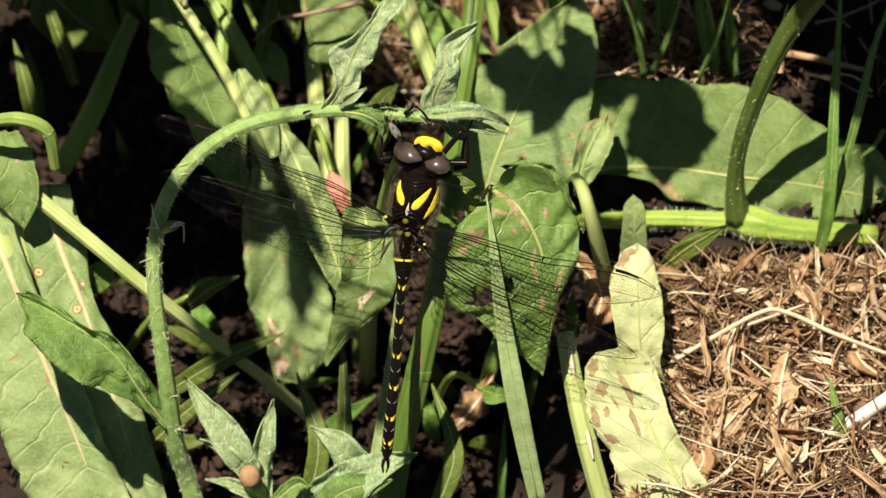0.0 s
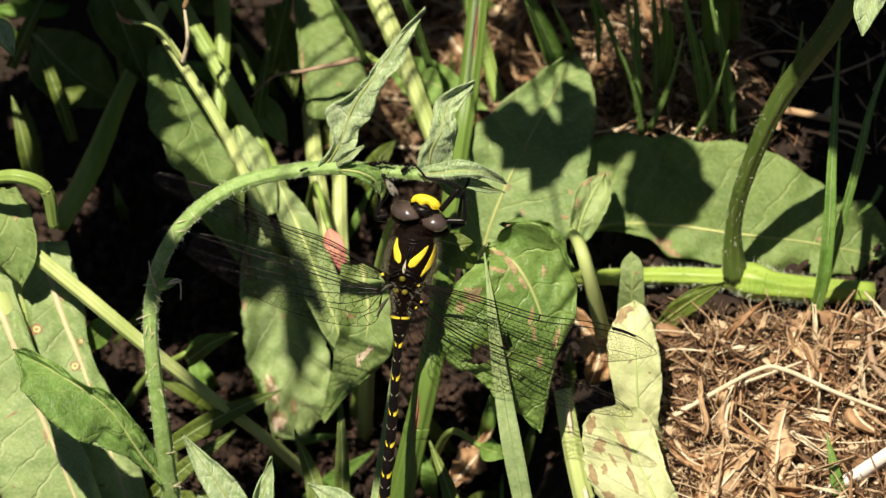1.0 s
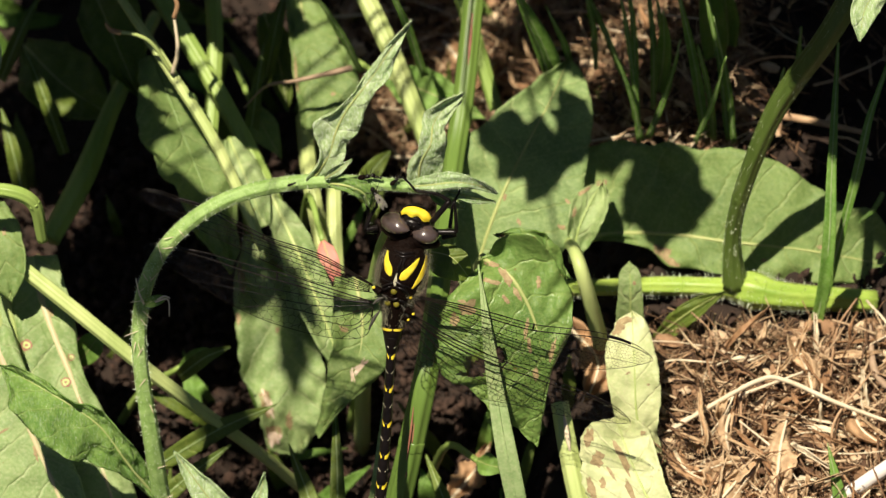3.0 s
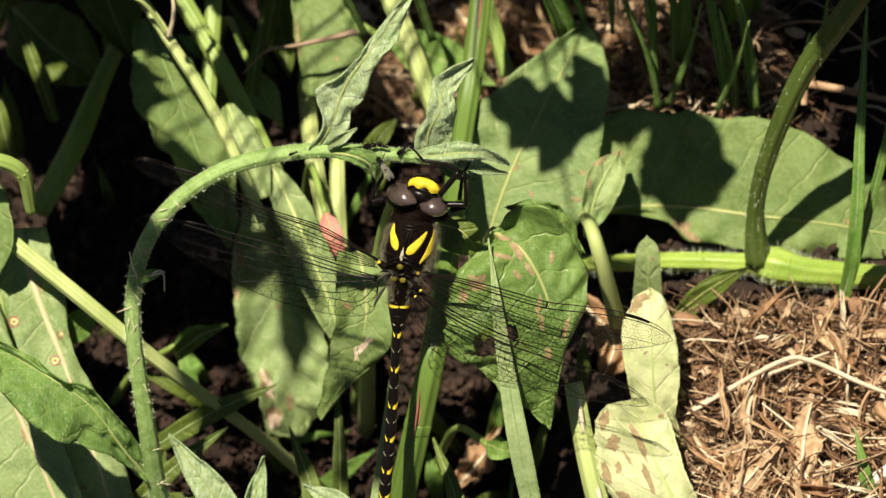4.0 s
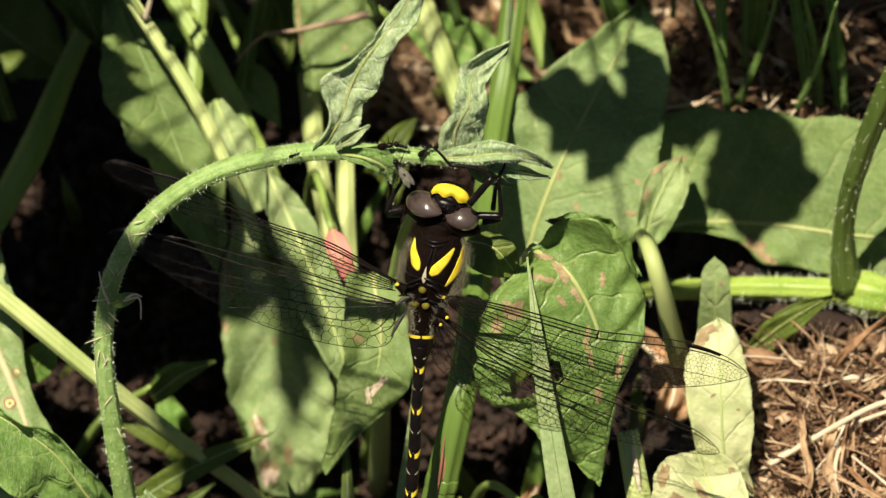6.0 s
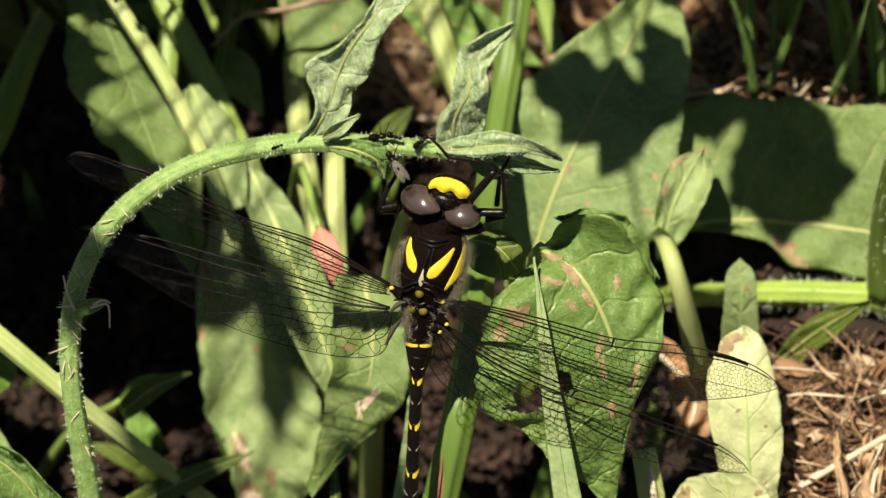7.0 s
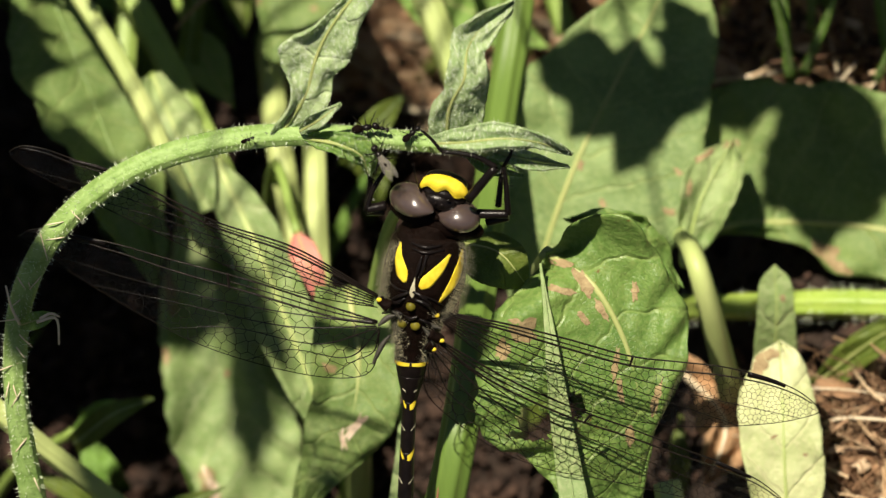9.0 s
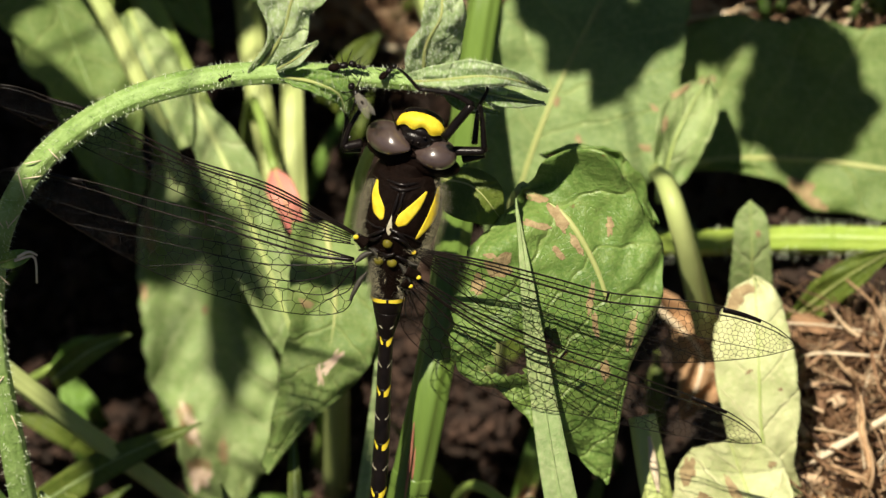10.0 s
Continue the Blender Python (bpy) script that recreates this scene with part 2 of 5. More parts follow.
def plain_material(name, dark, light, scale=300, rough=0.6, stretch=None, relief=0.4, metal=0.0, spec=0.4, vary=False, coat=0.0):
    m, nt, bsdf, out = material(name)
    vec = where(nt, stretch)
    a, b = noise_tex(nt, vec, scale, 5), noise_tex(nt, vec, scale * 7, 3)
    colour = mix(nt, ramp(nt, a, 0.3, 0.7), dark, light)
    colour = mix(nt, maths(nt, "MULTIPLY", ramp(nt, b, 0.35, 0.8), 0.4), colour, light)
    if vary:
        info = nt.nodes.new("ShaderNodeNewGeometry")
        rnd = info.outputs["Random Per Island"]
        colour = mix(nt, rnd, mix(nt, 0.65, colour, dark), mix(nt, 0.35, colour, light))
    nt.links.new(colour, bsdf.inputs["Base Color"])
    bsdf.inputs["Roughness"].default_value = rough
    bsdf.inputs["Metallic"].default_value = metal
    bsdf.inputs["Specular IOR Level"].default_value = spec
    bsdf.inputs["Coat Weight"].default_value = coat
    bump(nt, bsdf, maths(nt, "ADD", a, maths(nt, "MULTIPLY", b, 0.5)), relief, 0.0003)
    return m


DOCK = leaf_material("dock_green", (0.135, 0.22, 0.060), (0.225, 0.33, 0.096), (0.405, 0.46, 0.176), spots=0.10, gloss=0.5)
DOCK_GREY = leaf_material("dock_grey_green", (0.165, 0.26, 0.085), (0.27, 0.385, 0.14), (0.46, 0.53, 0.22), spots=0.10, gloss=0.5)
DOCK_PALE = leaf_material("dock_pale_green", (0.19, 0.30, 0.090), (0.38, 0.49, 0.20), (0.56, 0.60, 0.32), spots=0.12, rust=0.05)
DOCK_OLD = leaf_material("dock_fading", (0.50, 0.57, 0.25), (0.73, 0.76, 0.43), (0.78, 0.72, 0.44), spots=0.14, rust=0.08)
DOCK_RUST = leaf_material("dock_rusty_green", (0.10, 0.20, 0.042), (0.20, 0.325, 0.075), (0.38, 0.48, 0.15), spots=0.15, rust=0.06, gloss=0.34)
# Dark green; on low leaves and blades the tone stands in for shade.
DARK_SHADED_LEAF = leaf_material("dark_and_shaded_green", (0.0789, 0.124, 0.0196), (0.143, 0.198, 0.0314), (0.252, 0.291, 0.0628))
FUZZ = leaf_material("woolly_green", (0.21, 0.345, 0.115), (0.45, 0.575, 0.28), (0.68, 0.75, 0.50), gloss=0.8, fuzz=0.8)
FUZZ_GREEN = leaf_material("hairy_green", (0.101, 0.21, 0.0396), (0.19, 0.33, 0.0704), (0.357, 0.45, 0.141), gloss=0.6, fuzz=0.2)
GRASS = leaf_material("grass_green", (0.107, 0.24, 0.0308), (0.226, 0.38, 0.0704), (0.357, 0.5, 0.176), veins=False)
GRASS_PALE = leaf_material("pale_grass", (0.274, 0.4, 0.15), (0.405, 0.53, 0.229), (0.595, 0.6, 0.352), veins=False)
STALK = plain_material("stalk_green", (0.155, 0.25, 0.044), (0.286, 0.39, 0.0968), 120, 0.45, (1, 0.15, 0.15))
STALK_PALE = plain_material("pale_stalk", (0.286, 0.38, 0.106), (0.476, 0.54, 0.211), 120, 0.45, (1, 0.15, 0.15))
STEM_HAIRY = plain_material("bristly_stem", (0.14, 0.25, 0.045), (0.33, 0.47, 0.16), 420, 0.55, relief=0.9)
# Stalk green lowered to include the shade on the thick hairy stem.
STALK_SHADED = plain_material("shaded_stalk", (0.045, 0.075, 0.012), (0.10, 0.15, 0.03), 120, 0.45, (1, 0.15, 0.15))
STALK_BRIGHT = plain_material("bright_stalk", (0.15, 0.27, 0.03), (0.36, 0.47, 0.09), 240, 0.4, (0.3, 1, 0.3), relief=0.7)
RIB = plain_material("leaf_rib", (0.262, 0.31, 0.0968), (0.393, 0.42, 0.158), 200, 0.5)
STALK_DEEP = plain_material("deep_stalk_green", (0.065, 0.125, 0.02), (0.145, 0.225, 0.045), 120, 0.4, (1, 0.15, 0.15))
STALK_RED = plain_material("reddish_streak", (0.22, 0.08, 0.05), (0.36, 0.16, 0.10), 400, 0.6)
PINK = plain_material("pink_flush", (0.60, 0.10, 0.14), (0.55, 0.26, 0.19), 90, 0.6)
HAIR = plain_material("pale_bristle", (0.55, 0.64, 0.42), (0.78, 0.84, 0.66), 500, 0.7)
STRAW = plain_material("dry_straw", (0.15, 0.066, 0.03), (0.70, 0.48, 0.28), 260, 0.7, vary=True)
STRAW_PALE = plain_material("pale_straw", (0.50, 0.41, 0.27), (0.72, 0.62, 0.45), 260, 0.6, (1, 0.2, 0.2))
WOOD_WHITE = plain_material("bleached_stick", (0.62, 0.56, 0.50), (0.80, 0.75, 0.70), 260, 0.7, (0.3, 1, 1))
def litter_material(name, dark, middle, light, rough=0.75):
    """Dry scraps, each of its own tone from rotted brown to bleached straw."""
    m, nt, bsdf, out = material(name)
    vec = where(nt)
    a, b = noise_tex(nt, vec, 500, 4), noise_tex(nt, vec, 2400, 3)
    rnd = nt.nodes.new("ShaderNodeNewGeometry").outputs["Random Per Island"]
    tone = maths(nt, "ADD", rnd, maths(nt, "MULTIPLY", maths(nt, "SUBTRACT", a, 0.5), 0.7))
    colour = mix(nt, ramp(nt, tone, 0.0, 0.5), dark, middle)
    colour = mix(nt, ramp(nt, tone, 0.5, 1.0), colour, light)
    colour = mix(nt, maths(nt, "MULTIPLY", ramp(nt, b, 0.5, 0.75), 0.35), colour, dark)
    nt.links.new(colour, bsdf.inputs["Base Color"])
    bsdf.inputs["Roughness"].default_value = rough
    bsdf.inputs["Specular IOR Level"].default_value = 0.4
    bump(nt, bsdf, maths(nt, "ADD", a, b), 0.7, 0.0003)
    return m


SCRAPS = litter_material("straw_scraps", (0.030, 0.014, 0.008), (0.23, 0.125, 0.062), (0.64, 0.48, 0.30))
FLAKES = litter_material("leaf_flakes", (0.05, 0.023, 0.012), (0.33, 0.19, 0.098), (0.68, 0.52, 0.34))
HUSK = plain_material("tan_husk", (0.28, 0.17, 0.085), (0.60, 0.43, 0.26), 420, 0.75, relief=0.8)
DEAD = plain_material("dead_leaf", (0.20, 0.095, 0.04), (0.64, 0.42, 0.23), 420, 0.75, relief=0.9, vary=True)
TWIG = plain_material("brown_twig", (0.20, 0.13, 0.08), (0.38, 0.27, 0.18), 300, 0.7)
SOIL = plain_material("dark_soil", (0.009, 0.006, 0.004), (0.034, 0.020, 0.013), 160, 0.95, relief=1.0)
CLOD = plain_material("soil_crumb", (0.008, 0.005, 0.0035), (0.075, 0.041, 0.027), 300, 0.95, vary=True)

# ---- ground ----
def ground_height(x, y):
    v = Vector((x * 28, y * 28, 0.3))
    dip = min(max((0.052 + 0.1 * (y - 0.03) - x) / 0.03, 0.0), 1.0)
    far = min(max((max(abs(x), abs(y)) - 0.16) / 0.2, 0.0), 1.0)
    return (1 - far) * -0.038 * dip * dip * (3 - 2 * dip) + 0.004 * noise.noise(v) + 0.0022 * noise.noise(v * 3.1) + 0.0016 * noise.noise(v * 9) + 0.0009 * noise.noise(v * 23)


def build_ground():
    bm = bmesh.new()
    steps = [math.copysign(abs(u) * 0.16 + 60 * abs(u) ** 9, u) for u in np.linspace(-1, 1, 331)]
    grid = [[bm.verts.new((x, y + 0.04, ground_height(x, y + 0.04) if max(abs(x), abs(y)) < 0.5 else 0.0)) for x in steps] for y in steps]
    for a, b in zip(grid, grid[1:]):
        for k in range(len(steps) - 1):
            bm.faces.new((a[k], a[k + 1], b[k + 1], b[k]))
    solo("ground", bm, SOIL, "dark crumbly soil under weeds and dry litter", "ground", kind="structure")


build_ground()


def on_ground(x, y, up=0.0):
    """The place on the soil that the sheet point (x, y) covers."""
    p = at(x, y, 0)
    eye = AIM + OUT * FAR
    way = (p - eye).normalized()
    level = 0.0
    for _ in range(6):
        q = eye + way * ((level + up - eye.z) / way.z)
        level = ground_height(q.x, q.y)
    return q


def blot(tree, x, y, rx, ry, turn, leaf, name, mat, seed, lift=0.07, jag=1.0):
    """An uneven withered patch that lies on a leaf's upper side."""
    rng = random.Random(seed)
    off = Vector((rng.uniform(0, 90), 0, 0))
    eye = AIM + OUT * FAR
    c, s = math.cos(radians(turn)), math.sin(radians(turn))
    bm, rings_, count = bmesh.new(), [], 22
    for q in (0.0, 0.35, 0.7, 1.0):
        ring = []
        for k in range(count if q else 1):
            a = 2 * math.pi * k / count
            f = q * (0.85 + jag * 0.75 * noise.noise(off + Vector((math.cos(a) * 1.6, math.sin(a) * 1.6, 0))) + jag * 0.5 * noise.noise(off + Vector((math.cos(a) * 5, math.sin(a) * 5, 3))))
            u, v = rx * f * math.cos(a), ry * f * math.sin(a)
            p = at(x + u * c - v * s, y + u * s + v * c)
            hit = tree.ray_cast(eye, (p - eye).normalized())[0]
            ring.append(bm.verts.new(hit + OUT * (lift * 0.001)) if hit else None)
        rings_.append(ring)
    if rings_[0][0] is not None:
        for k in range(count):
            tri = [rings_[0][0], rings_[1][k], rings_[1][(k + 1) % count]]
            if None not in tri:
                bm.faces.new(tri)
    for a, b in zip(rings_[1:], rings_[2:]):
        for k in range(count):
            quad = [a[k], b[k], b[(k + 1) % count], a[(k + 1) % count]]
            if None not in quad:
                bm.faces.new(quad)
    if bm.faces:
        part(name, bm, mat, leaf)


BLOT = plain_material("withered_patch", (0.17, 0.11, 0.05), (0.40, 0.31, 0.16), 900, 0.75, relief=0.7)

RIB_PINK = plain_material("pinkish_midrib", (0.40, 0.30, 0.17), (0.52, 0.50, 0.28), 90, 0.5)
SPOT_RIM = plain_material("brown_red_rim", (0.24, 0.10, 0.07), (0.36, 0.19, 0.12), 700, 0.7)
DRY_PATCH = plain_material("dry_torn_patch", (0.45, 0.30, 0.20), (0.75, 0.62, 0.48), 600, 0.8, relief=0.7)

def pierce(bm, x, y, rx, ry, turn):
    """Eat an uneven hole through a leaf."""
    o, c, s = at(x, y), math.cos(radians(turn)), math.sin(radians(turn))
    gone = []
    for f in bm.faces:
        rel = f.calc_center_median() - o
        u, v = rel.dot(EX) / UNIT, -rel.dot(UP) / UNIT
        p, q = (u * c + v * s) / rx, (v * c - u * s) / ry
        if p * p + q * q < 1 + 0.9 * noise.noise(Vector((u * 0.09, v * 0.09, x))):
            gone.append(f)
    bmesh.ops.delete(bm, geom=gone, context="FACES")


# ---- leaves ----
def broad_leaf(name, mid, left, right, mat, label, rib=0.0011, stalk=None, rib_mat=None, category="leaf", blots=(), rings=(), holes=(), whorls=(), **kw):
    kw["ragged"] = kw.get("ragged", 0.04) * 1.7
    bm, c = blade(mid, left, right, ny=64 if not holes else 120, nx=12 if not holes else 26, crinkle=0.22 if rib > 0.0007 else 0.1, **kw)
    for x, y, rx, ry, turn in holes:
        pierce(bm, x, y, rx, ry, turn)
    leaf = thing(name, c[0], label, category, "weed leaves")
    tree = BVHTree.FromBMesh(bm) if blots or rings or holes or whorls else None
    body = part("blade", bm, mat, leaf)
    for k, (x, y, rx, ry, turn) in enumerate(blots):
        blot(tree, x, y, rx * 0.8, ry * 0.8, turn, leaf, "brown_patch", BLOT, k + kw.get("seed", 0) * 10, jag=0.6)
    for k, (x, y, rx, ry, turn) in enumerate(whorls):
        blot(tree, x, y, rx, ry, turn, leaf, "dry_patch", DRY_PATCH, k + 500 + kw.get("seed", 0) * 10, 0.13)
    for x, y, r in rings:
        blot(tree, x, y, r * 1.1, r * 1.05, 0, leaf, "leaf_spot", SPOT_RIM, x, 0.10, 0.25)
        blot(tree, x, y, r * 0.75, r * 0.7, 0, leaf, "spot_centre", STALK_PALE, x + 1, 0.15, 0.25)
        blot(tree, x, y, r * 0.3, r * 0.28, 0, leaf, "spot_core", SPOT_RIM, x + 2, 0.20, 0.4)
    if rib:
        n = len(c)
        pts = [c[i] + OUT * 0.00005 for i in range(0, n, 7)]
        k = len(pts)
        part("midrib", tube(pts, [rib * 0.45 * (1 - 0.8 * j / (k - 1)) for j in range(k)], n=30, sides=7, flat=0.6), rib_mat or (STALK_PALE if mat in (DOCK_PALE, DOCK_OLD) else RIB), leaf, "pale raised midrib")
    if rib >= 0.0006 and not stalk:
        # arched leaf: the stalk comes up behind the blade
        foot = c[len(c) // 2] - OUT * 0.03
        foot.z = ground_height(foot.x, foot.y) - 0.003
        way = [foot, c[len(c) // 4] - OUT * 0.008, c[4] - OUT * 0.0022, c[0] - OUT * 0.0006]
    else:
        back = (c[0] - c[3]).normalized()
        foot = c[0] + back * 0.022 - OUT * 0.012
        foot.z = ground_height(foot.x, foot.y) - 0.003
        way = sheet(stalk) if stalk else [foot, c[0] + back * 0.012 - OUT * 0.006, c[0]]
    part("leaf_stalk", tube(way, [max(rib, 0.0006) * 1.5, max(rib, 0.0006)], n=16, sides=9, ridge=0.08), STALK if rib < 0.001 else STALK_PALE, leaf)
    return leaf



BIG = "broad dock leaf, %s"
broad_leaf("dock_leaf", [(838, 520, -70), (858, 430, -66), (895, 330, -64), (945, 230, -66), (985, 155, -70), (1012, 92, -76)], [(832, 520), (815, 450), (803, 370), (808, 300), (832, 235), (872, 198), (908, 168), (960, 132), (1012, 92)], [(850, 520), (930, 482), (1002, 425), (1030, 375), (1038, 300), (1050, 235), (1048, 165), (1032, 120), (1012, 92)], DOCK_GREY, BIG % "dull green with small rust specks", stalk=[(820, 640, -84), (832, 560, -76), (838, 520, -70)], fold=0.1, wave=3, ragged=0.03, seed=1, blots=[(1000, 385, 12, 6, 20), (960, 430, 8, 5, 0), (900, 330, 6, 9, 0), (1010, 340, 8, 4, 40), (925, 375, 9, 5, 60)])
broad_leaf("dock_leaf", [(1008, 408, -70), (1100, 396, -72), (1200, 400, -73), (1300, 414, -72), (1400, 425, -72), (1500, 442, -74), (1610, 466, -78)], [(1008, 408), (1016, 350), (1030, 285), (1062, 242), (1150, 240), (1230, 248), (1300, 250), (1370, 272), (1432, 312), (1490, 350), (1545, 368), (1610, 466)], [(1008, 408), (1022, 418), (1080, 408), (1150, 425), (1185, 455), (1250, 462), (1330, 478), (1400, 484), (1480, 486), (1550, 484), (1610, 466)], DOCK, BIG % "grey-green, lying flat beside the hairy stem", stalk=[(1066, 590, -62), (1042, 490, -46), (1024, 430, -46), (1008, 408, -68)], fold=0.08, wave=3, ragged=0.03, seed=2, blots=[(1172, 430, 26, 14, 20), (1190, 448, 20, 10, 30), (1045, 325, 24, 9, -40), (1068, 310, 16, 8, -30), (1030, 350, 10, 18, 20), (1300, 440, 10, 5, 0), (1455, 425, 18, 5, 5), (1350, 446, 8, 4, 0), (1240, 405, 14, 4, 5)])
broad_leaf("dock_leaf", [(866, 438, -12), (912, 468, -9), (950, 535, -10), (968, 620, -13), (965, 700, -17), (957, 764, -21)], [(866, 438), (832, 474), (798, 520), (787, 590), (802, 640), (860, 672), (905, 722), (957, 764)], [(866, 438), (905, 408), (958, 398), (994, 448), (1022, 520), (1012, 580), (985, 630), (968, 705), (957, 764)], DOCK_RUST, BIG % "green with rusty blotches along its veins", stalk=[(880, 540, -70), (858, 460, -40), (866, 438, -13)], fold=0.06, wave=4, ragged=0.04, seed=3, blots=[(880, 447, 20, 8, 15), (905, 470, 10, 26, -35), (880, 478, 22, 7, 15), (838, 522, 26, 22, 20), (815, 545, 12, 18, 10), (925, 500, 6, 24, -30), (962, 480, 6, 14, 0), (940, 560, 5, 26, 10), (985, 600, 6, 30, 12), (955, 640, 8, 16, 0), (945, 590, 5, 20, -10), (905, 510, 5, 14, -40)], holes=[(852, 624, 20, 22, -30), (836, 640, 16, 6, 10), (896, 606, 12, 16, 10)])
broad_leaf("dock_leaf", [(462, 395, -90), (482, 520, -87), (516, 640, -85), (542, 775, -88)], [(445, 395), (426, 480), (432, 560), (437, 630), (455, 672), (468, 715), (482, 765), (515, 782), (542, 778)], [(492, 395), (525, 470), (552, 545), (580, 615), (588, 680), (572, 735), (542, 778)], DOCK_PALE, BIG % "pale green, its tip turned brown", fold=0.2, wave=5, ragged=0.07, seed=4, blots=[(480, 690, 14, 34, -20), (490, 745, 20, 24, 0), (520, 720, 8, 22, -10), (438, 470, 10, 40, -6), (432, 540, 6, 16, 0), (500, 560, 5, 7, 0)], whorls=[(484, 692, 8, 22, -15), (492, 752, 14, 12, 0)])
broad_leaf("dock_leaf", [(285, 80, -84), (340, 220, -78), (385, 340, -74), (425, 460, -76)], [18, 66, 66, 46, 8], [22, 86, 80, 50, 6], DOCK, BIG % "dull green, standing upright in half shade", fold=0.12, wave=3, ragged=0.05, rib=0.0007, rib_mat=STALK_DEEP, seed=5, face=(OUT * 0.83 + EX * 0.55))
broad_leaf("dock_leaf", [(490, 320, -72), (540, 430, -69), (590, 560, -68), (615, 640, -70)], [10, 30, 35, 26, 0], [14, 34, 40, 30, 0], DOCK_PALE, BIG % "narrow, pale green and sunlit", fold=0.15, wave=2, ragged=0.04, seed=6, face=(OUT * 0.9 + EX * 0.3))
broad_leaf("dock_leaf", [(640, 470, -44), (652, 560, -41), (630, 652, -42), (572, 745, -46)], [(604, 470), (600, 560), (588, 650), (566, 742)], [(690, 480), (702, 560), (688, 632), (620, 695), (575, 748)], DOCK, BIG % "grey-green, bent over and cracked", fold=0.15, wave=3, ragged=0.05, seed=7, blots=[(620, 560, 14, 6, 20)], whorls=[(646, 628, 4, 22, 35), (634, 640, 4, 16, -10), (652, 620, 3, 18, 60)])
broad_leaf("dock_leaf", [(1150, 800, -46), (1130, 720, -41), (1126, 630, -39), (1122, 532, -42)], [(1085, 800), (1092, 725), (1080, 660), (1076, 605), (1092, 552), (1122, 532)], [(1182, 800), (1164, 745), (1170, 690), (1170, 640), (1160, 590), (1146, 548), (1122, 532)], DOCK_OLD, BIG % "faded yellow-green in full sun", fold=0.06, wave=2, ragged=0.05, seed=8, rib=0.0007, blots=[(1098, 560, 14, 20, 20), (1112, 548, 20, 8, 0), (1115, 640, 6, 3, -30), (1150, 660, 4, 3, 0)])
broad_leaf("dock_leaf", [(1250, 1040, -32), (1185, 930, -30), (1130, 820, -30), (1092, 716, -36)], [(1130, 1040), (1085, 930), (1048, 855), (1033, 800), (1030, 755), (1042, 728), (1070, 718), (1092, 716)], [(1310, 1040), (1245, 950), (1196, 875), (1172, 810), (1158, 765), (1146, 735), (1120, 720), (1092, 716)], DOCK_OLD, BIG % "faded yellow-green with brown stains", fold=0.06, wave=2, ragged=0.05, seed=9, blots=[(1046, 750, 12, 24, 10), (1060, 790, 16, 20, -10), (1105, 790, 9, 46, -28), (1120, 850, 8, 36, -22), (1095, 770, 5, 28, -30), (1050, 840, 10, 26, -15), (1080, 880, 20, 12, 20), (1070, 830, 8, 14, 0), (1140, 745, 8, 5, 0), (1085, 815, 4, 20, -30)])
broad_leaf("dock_leaf", [(70, 430, -56), (105, 545, -52), (150, 660, -50), (205, 830, -48), (262, 1010, -50)], [(30, 430), (42, 530), (62, 640), (85, 760), (130, 890), (180, 1010)], [(120, 430), (145, 520), (160, 620), (192, 690), (228, 755), (252, 840), (300, 1010)], DOCK_PALE, BIG % "pale green with small ringed spots", fold=0.12, wave=3, ragged=0.03, rib=0.002, rib_mat=RIB_PINK, seed=10, rings=[(65, 583, 11), (133, 648, 10), (143, 605, 6), (105, 520, 4)], blots=[(160, 690, 6, 30, -15), (108, 525, 6, 12, -15), (140, 606, 5, 12, -10), (176, 860, 14, 4, 0)])
broad_leaf("dock_leaf", [(-30, 470, -46), (20, 600, -43), (70, 730, -42), (125, 860, -42), (180, 1010, -44)], [(-80, 470), (-60, 620), (-30, 780), (10, 900), (60, 1010)], [(10, 470), (52, 590), (95, 700), (150, 800), (190, 900), (240, 1010)], DOCK_PALE, BIG % "pale green, low at the foot of the others", fold=0.12, wave=3, ragged=0.04, rib=0.0024, rib_mat=RIB_PINK, seed=11, blots=[(50, 690, 6, 26, -20), (20, 735, 22, 3, -30), (80, 770, 5, 20, -15)])
broad_leaf("dock_leaf", [(4, 335, -44), (26, 410, -41), (40, 505, -43)], [(-20, 335), (-30, 420), (0, 470), (40, 508)], [(30, 335), (58, 385), (64, 450), (40, 508)], DOCK, BIG % "small and grey-green, hanging down", rib=0.0006, fold=0.2, wave=2, seed=12, blots=[(28, 385, 5, 10, 0)])
broad_leaf("young_leaf", [(1116, 556, -62), (1119, 500, -56), (1117, 446, -54)], [(1092, 556), (1098, 490), (1102, 462), (1117, 446)], [(1142, 556), (1140, 500), (1134, 462), (1117, 446)], DOCK_PALE, "small spoon-shaped green leaf standing upright", rib=0.0005, fold=0.3, seed=13, blots=[(1126, 484, 4, 6, 0)])
broad_leaf("young_leaf", [(1160, 580, -66), (1220, 535, -60), (1285, 498, -57)], [6, 18, 14, 0], [6, 20, 16, 0], DARK_SHADED_LEAF, "small dark green leaf beside the thick stem", rib=0.0005, fold=0.25, wave=2, seed=14)
broad_leaf("young_leaf", [(772, 424, -12), (812, 436, -9), (845, 476, -11)], [(772, 424), (806, 412), (840, 432), (845, 476)], [(772, 424), (778, 460), (812, 474), (845, 476)], DARK_SHADED_LEAF, "small dark green leaf in shade behind the dragonfly", rib=0.0004, fold=0.15, seed=15)
